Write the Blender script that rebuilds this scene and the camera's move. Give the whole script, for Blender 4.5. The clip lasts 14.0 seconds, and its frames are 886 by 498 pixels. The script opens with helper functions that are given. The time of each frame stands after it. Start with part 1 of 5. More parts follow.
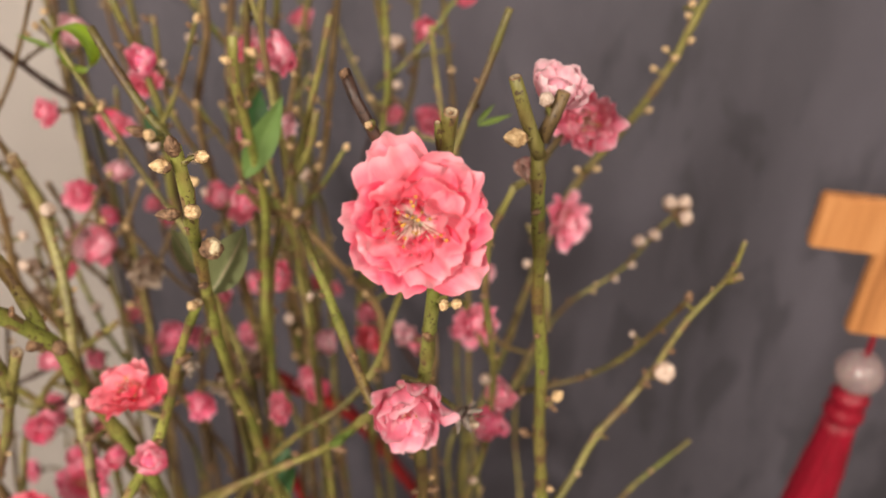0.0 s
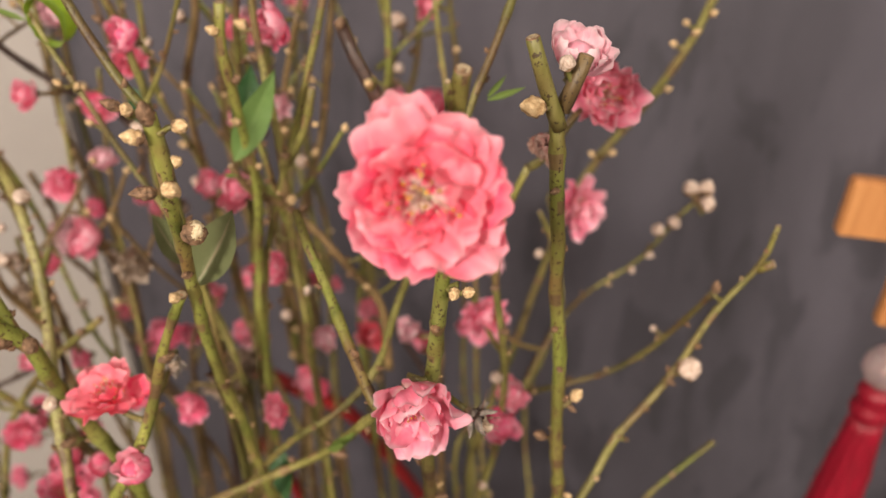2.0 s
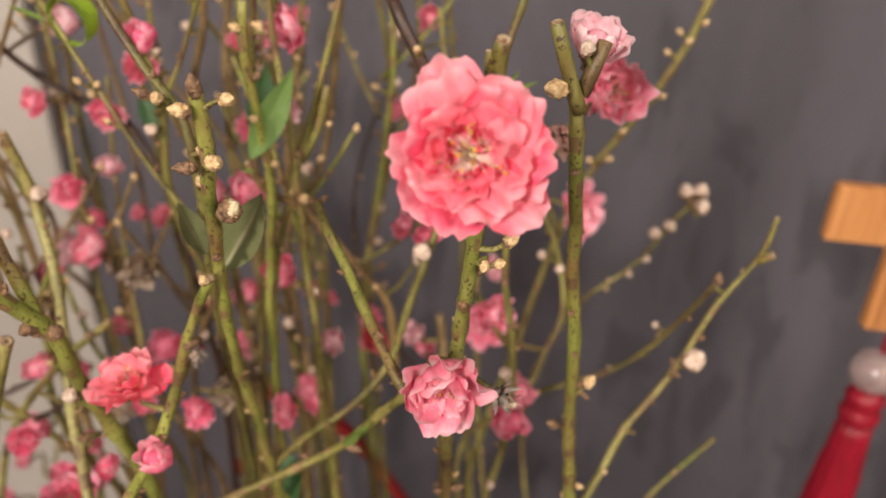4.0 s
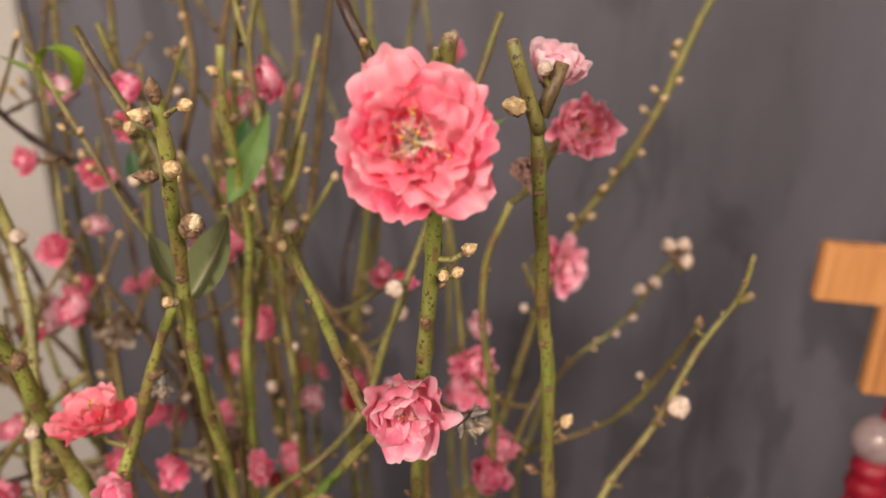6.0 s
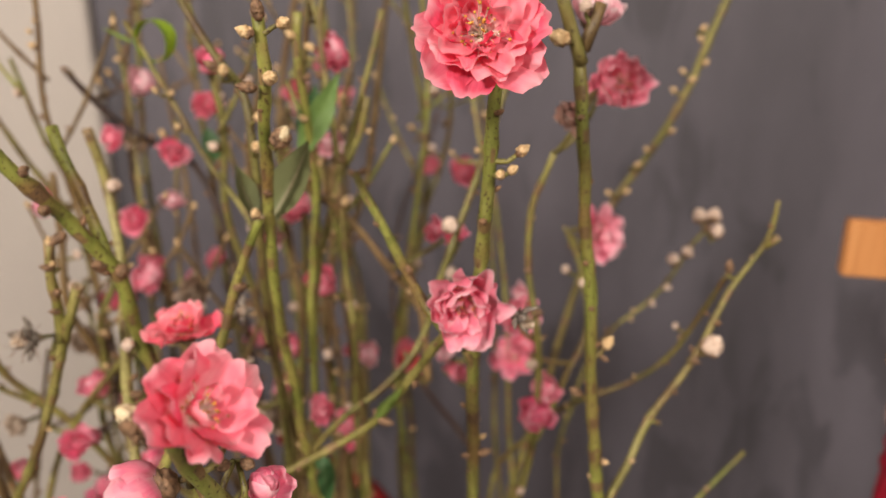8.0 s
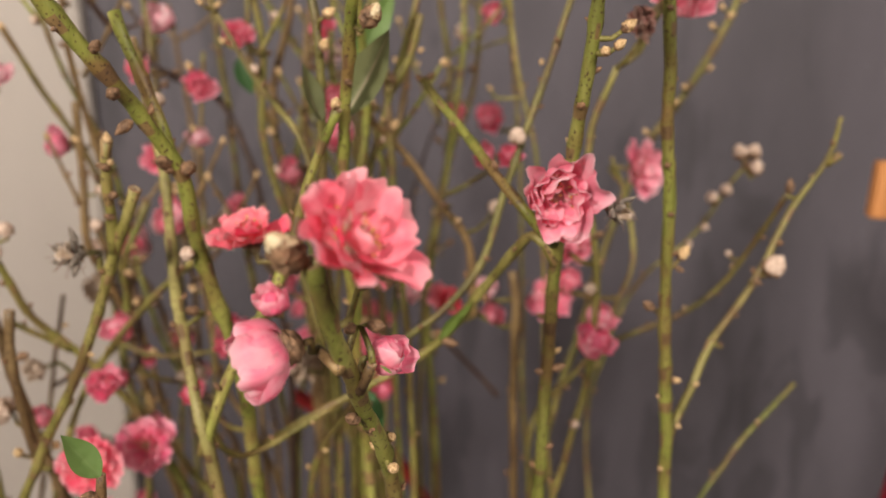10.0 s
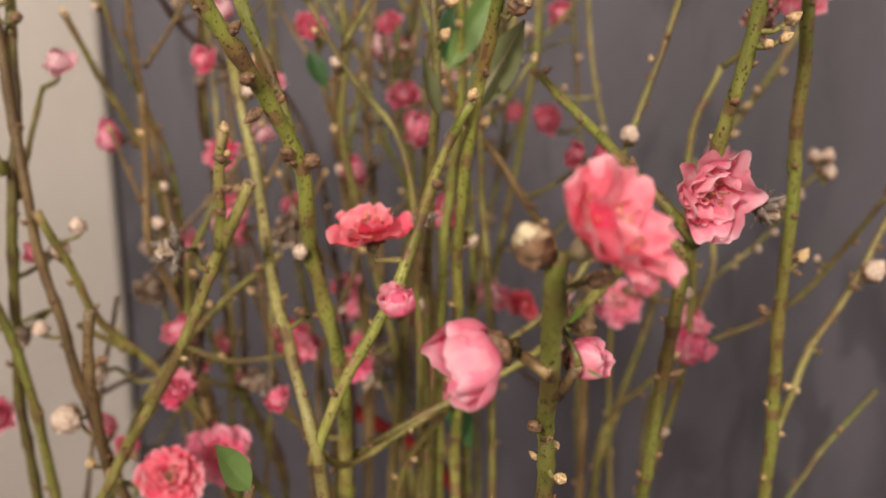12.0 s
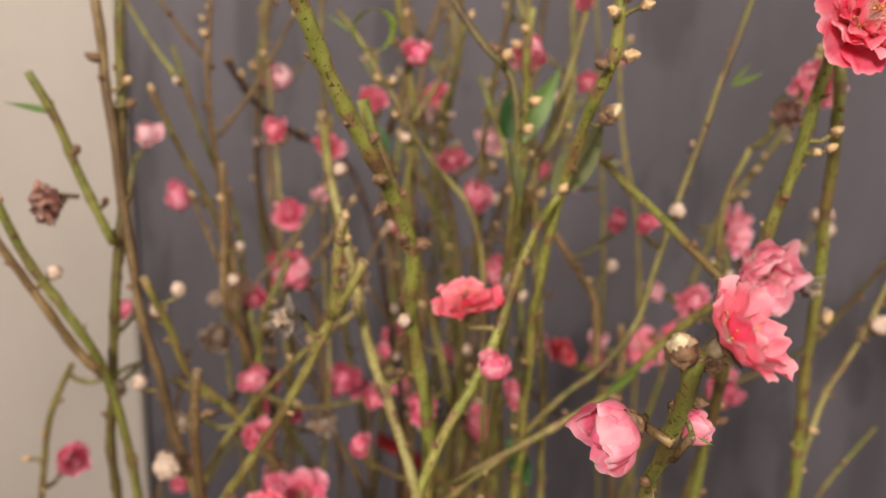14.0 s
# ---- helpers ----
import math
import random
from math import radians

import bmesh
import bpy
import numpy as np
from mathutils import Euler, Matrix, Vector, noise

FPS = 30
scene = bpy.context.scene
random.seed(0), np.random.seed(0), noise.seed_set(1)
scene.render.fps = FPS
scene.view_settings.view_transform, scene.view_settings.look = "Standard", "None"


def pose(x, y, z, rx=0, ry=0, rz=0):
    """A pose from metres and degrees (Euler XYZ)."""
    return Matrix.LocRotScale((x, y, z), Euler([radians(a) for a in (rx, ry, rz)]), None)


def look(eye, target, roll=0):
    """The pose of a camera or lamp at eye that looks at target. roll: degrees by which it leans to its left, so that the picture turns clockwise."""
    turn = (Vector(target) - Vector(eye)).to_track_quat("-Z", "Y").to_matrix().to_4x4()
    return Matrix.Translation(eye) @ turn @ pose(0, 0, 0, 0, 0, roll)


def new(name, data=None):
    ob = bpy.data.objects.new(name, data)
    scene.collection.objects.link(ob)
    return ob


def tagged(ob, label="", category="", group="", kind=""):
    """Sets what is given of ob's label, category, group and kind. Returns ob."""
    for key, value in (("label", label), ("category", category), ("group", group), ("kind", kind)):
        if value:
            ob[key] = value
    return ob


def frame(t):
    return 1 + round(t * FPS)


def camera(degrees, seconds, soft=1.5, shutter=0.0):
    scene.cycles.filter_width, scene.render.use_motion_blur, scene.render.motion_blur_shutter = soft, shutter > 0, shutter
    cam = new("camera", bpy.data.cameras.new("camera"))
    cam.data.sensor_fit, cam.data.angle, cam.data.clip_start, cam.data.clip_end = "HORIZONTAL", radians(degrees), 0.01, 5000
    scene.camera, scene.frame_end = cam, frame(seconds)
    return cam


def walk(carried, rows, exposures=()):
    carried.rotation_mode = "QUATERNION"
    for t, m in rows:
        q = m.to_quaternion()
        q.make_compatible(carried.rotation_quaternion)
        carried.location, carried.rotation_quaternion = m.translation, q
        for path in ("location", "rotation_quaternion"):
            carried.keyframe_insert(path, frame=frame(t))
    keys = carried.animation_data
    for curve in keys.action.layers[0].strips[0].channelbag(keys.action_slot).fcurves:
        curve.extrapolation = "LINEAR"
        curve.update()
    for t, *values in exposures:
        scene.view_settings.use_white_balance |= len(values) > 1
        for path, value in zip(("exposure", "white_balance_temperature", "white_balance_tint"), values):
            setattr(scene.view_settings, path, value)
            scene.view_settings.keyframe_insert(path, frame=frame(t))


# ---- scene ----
cam = camera(56.4, 14.0)
METRES, EYE, TILT, LEAN, TURN = 0.39, 1.30, -32.0, 0.0, 0.0
ROWS = [
    (0.0, 0.0, 0.0, 0.0, 0.0, 0.0, -0.0),
    (0.5, -0.0081, 0.0316, -0.0198, -0.03, 0.03, -0.04),
    (1.0, -0.006, 0.0602, -0.0145, 0.01, -0.01, 0.04),
    (1.5, -0.0071, 0.0669, -0.0109, 0.06, -0.06, 0.17),
    (2.0, -0.0059, 0.0657, -0.0117, 0.07, -0.0, 0.38),
    (2.5, -0.0034, 0.053, -0.0036, -0.05, 0.09, 0.61),
    (5.0, -0.0713, 0.0526, -0.0844, -2.92, 6.48, 0.95),
    (5.5, -0.0502, 0.0574, -0.0833, -2.19, 8.7, 1.02),
    (6.0, -0.0119, 0.0558, -0.1269, -1.07, 10.72, 1.19),
    (6.5, 0.0189, 0.0104, -0.1599, 0.12, 12.4, 1.22),
    (7.0, 0.0198, 0.0213, -0.2003, 0.96, 13.8, 1.09),
    (7.5, -0.0099, 0.0223, -0.2301, 1.21, 14.74, 0.91),
    (8.0, -0.0362, 0.006, -0.2657, 0.98, 15.43, 0.72),
    (8.5, -0.0828, 0.0122, -0.2934, 0.12, 15.74, 0.97),
    (9.0, -0.1246, 0.0267, -0.3225, -0.87, 15.99, 1.44),
    (11.5, -0.2115, 0.1065, -0.3511, -4.15, 16.94, 2.16),
    (12.0, -0.2904, 0.1056, -0.3456, -5.01, 16.96, 2.24),
    (12.5, -0.3263, 0.0723, -0.3819, -5.75, 17.23, 2.26),
    (13.0, -0.3635, 0.0438, -0.3667, -6.52, 17.44, 2.39),
    (13.5, -0.4115, -0.0006, -0.3418, -7.36, 17.6, 2.74),
    (14.0, -0.425, 0.0096, -0.3173, -8.1, 17.68, 3.19),
]
walk(cam, [(t, pose(0, 0, EYE, TILT, LEAN, TURN) @ pose(METRES * x, METRES * y, METRES * z, 90 + pitch, roll, yaw)) for t, x, y, z, yaw, pitch, roll in ROWS],
     [(0.0, 0.15), (2.5, 0.15), (6.5, 0.04), (9.0, 0.03), (12.0, -0.04), (13.0, 0.0), (14.0, 0.04)])
cam.data.dof.use_dof = True
cam.data.dof.focus_distance = 0.215
cam.data.dof.aperture_fstop = 8.5

# ---- world and light ----
world = bpy.data.worlds.new("world")
scene.world = world
world.use_nodes = True
world.node_tree.nodes["Background"].inputs[0].default_value = (0.9, 0.92, 1.0, 1)
world.node_tree.nodes["Background"].inputs[1].default_value = 0.05


def area_lamp(place, target, size, watts, colour):
    data = bpy.data.lights.new("unseen_lamp", "AREA")
    data.shape, data.size, data.energy, data.color = "DISK", size, watts, colour
    ob = new("unseen_lamp", data)
    ob.matrix_world = look(place, target)
    return ob


area_lamp((-1.25, -2.05, 2.40), (-0.05, 0.35, 1.1), 0.45, 82, (1.0, 0.89, 0.765))
# added fill with no seen source, brightens low stems and the wall's east side
area_lamp((1.15, -1.7, 2.45), (0.15, 0.4, 0.95), 0.5, 44, (1.0, 0.89, 0.765))


# ---- materials ----
def material(name):
    m = bpy.data.materials.new(name)
    m.use_nodes = True
    nt = m.node_tree
    return m, nt, nt.nodes["Principled BSDF"]


def node(nt, kind, **values):
    n = nt.nodes.new(kind)
    for key, value in values.items():
        n.inputs[key.replace("_", " ")].default_value = value
    return n


def noise_tex(nt, scale, detail=4.0, rough=0.6, coords="Object", stretch=(1, 1, 1)):
    tc = nt.nodes.new("ShaderNodeTexCoord")
    mp = nt.nodes.new("ShaderNodeMapping")
    mp.inputs["Scale"].default_value = stretch
    n = node(nt, "ShaderNodeTexNoise", Scale=scale, Detail=detail, Roughness=rough)
    nt.links.new(tc.outputs[coords], mp.inputs["Vector"])
    nt.links.new(mp.outputs["Vector"], n.inputs["Vector"])
    return n


def ramp(nt, source, stops):
    r = nt.nodes.new("ShaderNodeValToRGB")
    e = r.color_ramp.elements
    while len(e) < len(stops):
        e.new(0.5)
    for el, (p, c) in zip(e, stops):
        el.position, el.color = p, (*c, 1)
    nt.links.new(source, r.inputs["Fac"])
    return r


def mix(nt, fac, a, b, mode="MIX"):
    n = nt.nodes.new("ShaderNodeMix")
    n.data_type, n.blend_type = "RGBA", mode
    for sock, v in ((n.inputs["Factor"], fac), (n.inputs["A"], a), (n.inputs["B"], b)):
        if isinstance(v, (int, float)):
            sock.default_value = v
        elif isinstance(v, tuple):
            sock.default_value = (*v, 1)
        else:
            nt.links.new(v, sock)
    return n.outputs["Result"]


def bump(nt, bsdf, source, strength, distance):
    b = node(nt, "ShaderNodeBump", Strength=strength, Distance=distance)
    nt.links.new(source, b.inputs["Height"])
    nt.links.new(b.outputs["Normal"], bsdf.inputs["Normal"])
    return b


def plain(name, low, high, scale, rough=0.6, strength=0.3, distance=0.0005, stretch=(1, 1, 1)):
    m, nt, b = material(name)
    n = noise_tex(nt, scale, stretch=stretch)
    r = ramp(nt, n.outputs["Fac"], [(0.3, low), (0.7, high)])
    nt.links.new(r.outputs["Color"], b.inputs["Base Color"])
    b.inputs["Roughness"].default_value = rough
    bump(nt, b, n.outputs["Fac"], strength, distance)
    return m


def bark(name, low, mid, high, spot, blush):
    """Peach bark: streaked colour, dark lenticels, patches of brown."""
    m, nt, b = material(name)
    streak = noise_tex(nt, 90, 4, 0.65, stretch=(1, 1, 0.22))
    base = ramp(nt, streak.outputs["Fac"], [(0.3, low), (0.52, mid), (0.74, high)])
    patch = noise_tex(nt, 38, 3, 0.55)
    pr = ramp(nt, patch.outputs["Fac"], [(0.46, (0, 0, 0)), (0.66, (0.85, 0.85, 0.85))])
    lent = noise_tex(nt, 850, 2, 0.5, stretch=(1, 1, 0.9))
    lr = ramp(nt, lent.outputs["Fac"], [(0.59, (0, 0, 0)), (0.65, (0.95, 0.95, 0.95))])
    oi = nt.nodes.new("ShaderNodeObjectInfo")
    hs = node(nt, "ShaderNodeHueSaturation", Saturation=1.0)
    vr = nt.nodes.new("ShaderNodeMapRange")
    vr.inputs["To Min"].default_value, vr.inputs["To Max"].default_value = 0.70, 1.18
    nt.links.new(oi.outputs["Random"], vr.inputs["Value"])
    nt.links.new(vr.outputs["Result"], hs.inputs["Value"])
    c = mix(nt, pr.outputs["Color"], base.outputs["Color"], blush)
    c = mix(nt, lr.outputs["Color"], c, spot)
    nt.links.new(c, hs.inputs["Color"])
    nt.links.new(hs.outputs["Color"], b.inputs["Base Color"])
    b.inputs["Roughness"].default_value = 0.5
    fine = noise_tex(nt, 700, 3, 0.6, stretch=(1, 1, 0.4))
    bump(nt, b, fine.outputs["Fac"], 0.5, 0.0004)
    return m


def petal_material(name, heart, base, tip, translucent=0.36):
    """Petal colour: pale claw, coral blade, fine veins along its length; fold shade and lit washes and rim painted in.
    """
    m, nt, b = material(name)
    uv = nt.nodes.new("ShaderNodeUVMap")
    sep = nt.nodes.new("ShaderNodeSeparateXYZ")
    nt.links.new(uv.outputs["UV"], sep.inputs[0])
    # deeper tone low on the blade, paints the shade between petals
    deep = tuple(c * k for c, k in zip(base, (0.93, 0.72, 0.80)))
    along = ramp(nt, sep.outputs["Y"], [(0.20, heart), (0.44, deep), (0.66, base), (0.86, base), (1.0, tip)])
    oi = nt.nodes.new("ShaderNodeObjectInfo")
    shift = nt.nodes.new("ShaderNodeMapping")
    push = nt.nodes.new("ShaderNodeCombineXYZ")
    far = nt.nodes.new("ShaderNodeMath")
    far.operation = "MULTIPLY"
    far.inputs[1].default_value = 37.0
    nt.links.new(oi.outputs["Random"], far.inputs[0])
    nt.links.new(far.outputs[0], push.inputs[0])
    nt.links.new(push.outputs[0], shift.inputs["Location"])
    nt.links.new(uv.outputs["UV"], shift.inputs["Vector"])
    # pale washes in the tip colour, painted highlights
    wash = node(nt, "ShaderNodeTexNoise", Scale=2.4, Detail=2.0)
    nt.links.new(shift.outputs["Vector"], wash.inputs["Vector"])
    wr = ramp(nt, wash.outputs["Fac"], [(0.48, (0, 0, 0)), (0.74, (0.7, 0.7, 0.7))])
    mp = nt.nodes.new("ShaderNodeMapping")
    mp.inputs["Scale"].default_value = (24, 1.6, 1)
    vein = node(nt, "ShaderNodeTexNoise", Scale=1.0, Detail=3.0)
    nt.links.new(shift.outputs["Vector"], mp.inputs["Vector"])
    nt.links.new(mp.outputs["Vector"], vein.inputs["Vector"])
    vr = ramp(nt, vein.outputs["Fac"], [(0.3, (0.86, 0.74, 0.77)), (0.62, (1, 1, 1))])
    hs = nt.nodes.new("ShaderNodeHueSaturation")
    rr = nt.nodes.new("ShaderNodeMapRange")
    rr.inputs["To Min"].default_value, rr.inputs["To Max"].default_value = 0.86, 1.14
    nt.links.new(oi.outputs["Random"], rr.inputs["Value"])
    nt.links.new(rr.outputs["Result"], hs.inputs["Saturation"])
    c = mix(nt, wr.outputs["Color"], along.outputs["Color"], tip)
    c = mix(nt, 0.5, c, vr.outputs["Color"], "MULTIPLY")
    nt.links.new(c, hs.inputs["Color"])
    nt.links.new(hs.outputs["Color"], b.inputs["Base Color"])
    b.inputs["Roughness"].default_value = 0.5
    b.inputs["Specular IOR Level"].default_value = 0.35
    bump(nt, b, vein.outputs["Fac"], 0.3, 0.0003)
    tr = nt.nodes.new("ShaderNodeBsdfTranslucent")
    nt.links.new(hs.outputs["Color"], tr.inputs["Color"])
    ms = nt.nodes.new("ShaderNodeMixShader")
    ms.inputs["Fac"].default_value = translucent
    nt.links.new(b.outputs[0], ms.inputs[1])
    nt.links.new(tr.outputs[0], ms.inputs[2])
    nt.links.new(ms.outputs[0], nt.nodes["Material Output"].inputs["Surface"])
    return m


def leaf_material(name, low, high, rib):
    m, nt, b = material(name)
    uv = nt.nodes.new("ShaderNodeUVMap")
    sep = nt.nodes.new("ShaderNodeSeparateXYZ")
    nt.links.new(uv.outputs["UV"], sep.inputs[0])
    mid = ramp(nt, sep.outputs["X"], [(0.44, (0, 0, 0)), (0.5, (1, 1, 1)), (0.56, (0, 0, 0))])
    n = noise_tex(nt, 160, 4)
    c = ramp(nt, n.outputs["Fac"], [(0.3, low), (0.7, high)])
    nt.links.new(mix(nt, mid.outputs["Color"], c.outputs["Color"], rib), b.inputs["Base Color"])
    b.inputs["Roughness"].default_value = 0.42
    bump(nt, b, n.outputs["Fac"], 0.3, 0.0004)
    tr = nt.nodes.new("ShaderNodeBsdfTranslucent")
    nt.links.new(c.outputs["Color"], tr.inputs["Color"])
    ms = nt.nodes.new("ShaderNodeMixShader")
    ms.inputs["Fac"].default_value = 0.25
    nt.links.new(b.outputs[0], ms.inputs[1])
    nt.links.new(tr.outputs[0], ms.inputs[2])
    nt.links.new(ms.outputs[0], nt.nodes["Material Output"].inputs["Surface"])
    return m


BARK = {
    "green": bark("bark_green", (0.092, 0.108, 0.017), (0.235, 0.250, 0.050), (0.42, 0.405, 0.125), (0.070, 0.036, 0.014), (0.185, 0.100, 0.038)),
    "olive": bark("bark_olive", (0.080, 0.075, 0.015), (0.205, 0.185, 0.046), (0.37, 0.325, 0.115), (0.060, 0.032, 0.016), (0.150, 0.085, 0.036)),
    "pale": bark("bark_pale", (0.16, 0.14, 0.042), (0.31, 0.28, 0.095), (0.46, 0.40, 0.17), (0.13, 0.07, 0.03), (0.25, 0.17, 0.07)),
    "brown": bark("bark_brown", (0.090, 0.056, 0.022), (0.215, 0.138, 0.056), (0.35, 0.245, 0.115), (0.050, 0.024, 0.014), (0.110, 0.058, 0.028)),
    "dark": bark("bark_dark", (0.026, 0.012, 0.009), (0.066, 0.032, 0.022), (0.150, 0.092, 0.064), (0.014, 0.007, 0.006), (0.030, 0.014, 0.010)),
}
CUT = plain("cut_wood", (0.16, 0.11, 0.06), (0.48, 0.38, 0.25), 900, 0.8)
SCALE = plain("bud_scale_brown", (0.075, 0.036, 0.020), (0.34, 0.19, 0.10), 800, 0.7, 0.5)
TAN = plain("bud_tan", (0.27, 0.15, 0.058), (0.80, 0.58, 0.32), 900, 0.75, 0.6)
CREAM = plain("bud_cream", (0.34, 0.20, 0.06), (0.84, 0.76, 0.55), 4, 0.6, 0.5, 0.0005)
BLUSH = plain("bud_blush", (0.72, 0.33, 0.34), (0.88, 0.66, 0.62), 4, 0.6, 0.3, 0.0004)
BUD_SCALES = plain("papery_brown_scales", (0.045, 0.022, 0.012), (0.36, 0.21, 0.12), 5, 0.7, 0.7, 0.0006, stretch=(1, 1, 0.6))
BUD_TAN = plain("papery_tan_scales", (0.34, 0.18, 0.065), (0.90, 0.68, 0.40), 5, 0.75, 0.7, 0.0007, stretch=(1, 1, 0.7))
BUD_WOOL = plain("white_bud_wool", (0.42, 0.27, 0.19), (0.86, 0.71, 0.62), 6, 0.9, 0.8, 0.0007)
CALYX = plain("calyx_green_brown", (0.09, 0.05, 0.03), (0.26, 0.20, 0.12), 9, 0.65, 0.6, 0.0005)
HEART = plain("flower_heart", (0.52, 0.50, 0.20), (0.78, 0.76, 0.48), 900, 0.6)
FILAMENT = plain("filament_pale", (0.78, 0.60, 0.50), (0.90, 0.80, 0.68), 500, 0.6)
ANTHER = plain("anther_ochre", (0.26, 0.10, 0.02), (0.84, 0.46, 0.07), 30, 0.7)
DRY = plain("withered_petal", (0.16, 0.075, 0.055), (0.42, 0.26, 0.20), 420, 0.8, 0.6)
PETAL = {
    "coral": petal_material("petal_coral", (0.96, 0.78, 0.72), (0.96, 0.225, 0.325), (0.98, 0.47, 0.55)),
    "pink": petal_material("petal_pink", (0.94, 0.66, 0.68), (0.96, 0.300, 0.440), (0.98, 0.60, 0.70)),
    "blush": petal_material("petal_blush", (0.95, 0.70, 0.66), (0.96, 0.365, 0.490), (0.98, 0.67, 0.75)),
    "pale": petal_material("petal_pale", (0.93, 0.68, 0.70), (0.94, 0.57, 0.65), (0.97, 0.81, 0.84)),
    "red": petal_material("petal_red", (0.90, 0.44, 0.44), (0.94, 0.175, 0.255), (0.96, 0.38, 0.44)),
    "magenta": petal_material("petal_magenta", (0.90, 0.48, 0.54), (0.95, 0.260, 0.420), (0.97, 0.56, 0.68)),
    "dry": petal_material("petal_dry", (0.22, 0.11, 0.08), (0.34, 0.15, 0.125), (0.50, 0.34, 0.28), 0.15),
    "faded": petal_material("petal_faded", (0.34, 0.25, 0.17), (0.44, 0.34, 0.25), (0.58, 0.48, 0.40), 0.15),
}
LEAF = {
    "green": leaf_material("leaf_green", (0.105, 0.200, 0.050), (0.22, 0.340, 0.105), (0.20, 0.30, 0.10)),
    "bright": leaf_material("leaf_bright", (0.20, 0.34, 0.02), (0.36, 0.50, 0.04), (0.30, 0.50, 0.12)),
    "fresh": leaf_material("leaf_fresh", (0.13, 0.22, 0.035), (0.25, 0.34, 0.085), (0.32, 0.38, 0.14)),
    "dull": leaf_material("leaf_dull", (0.115, 0.135, 0.055), (0.22, 0.235, 0.115), (0.36, 0.30, 0.19)),
    "dark": leaf_material("leaf_dark", (0.02, 0.07, 0.02), (0.05, 0.13, 0.04), (0.08, 0.14, 0.05)),
}


# ---- mesh helpers ----
def finish(bm, name, mats, smooth=True):
    bmesh.ops.recalc_face_normals(bm, faces=bm.faces[:])
    me = bpy.data.meshes.new(name)
    bm.to_mesh(me)
    bm.free()
    for m in mats:
        me.materials.append(m)
    if smooth:
        me.polygons.foreach_set("use_smooth", [True] * len(me.polygons))
    return me


def part(name, mesh, parent, m=None, label=""):
    ob = new(name, mesh)
    ob.parent = parent
    if m is not None:
        ob.matrix_basis = m
    return tagged(ob, label)


def smooth_path(points, step=0.0045):
    """Catmull-Rom through the points."""
    p = [Vector(q) for q in points]
    if len(p) == 2:
        n = max(2, int((p[1] - p[0]).length / step))
        return [p[0].lerp(p[1], i / n) for i in range(n + 1)]
    p = [2 * p[0] - p[1]] + p + [2 * p[-1] - p[-2]]
    out = []
    for a, b, c, d in zip(p, p[1:], p[2:], p[3:]):
        n = max(1, int((c - b).length / step))
        for i in range(n):
            t = i / n
            out.append(0.5 * (2 * b + (c - a) * t + (2 * a - 5 * b + 4 * c - d) * t * t + (3 * b - a - 3 * c + d) * t ** 3))
    return out + [p[-2]]


def ovoid(bm, length, radius, mat, rings=8, sides=10, point=1.0, base=0.0, wobble=0.05, seed=0):
    rng = random.Random(seed)
    rows = []
    for i in range(rings + 1):
        t = i / rings
        r = radius * math.sin(math.pi * (0.06 + 0.94 * t ** 0.85)) ** 0.75 * (1 - 0.25 * point * t * t)
        rows.append([bm.verts.new((max(r, 1e-5) * (1 + rng.uniform(-wobble, wobble)) * math.cos(2 * math.pi * s / sides),
                                   max(r, 1e-5) * (1 + rng.uniform(-wobble, wobble)) * math.sin(2 * math.pi * s / sides), base + length * t)) for s in range(sides)])
    for a, b in zip(rows, rows[1:]):
        for s in range(sides):
            bm.faces.new((a[s], a[(s + 1) % sides], b[(s + 1) % sides], b[s])).material_index = mat
    bm.faces.new(rows[0][::-1]).material_index = mat
    bm.faces.new(rows[-1]).material_index = mat


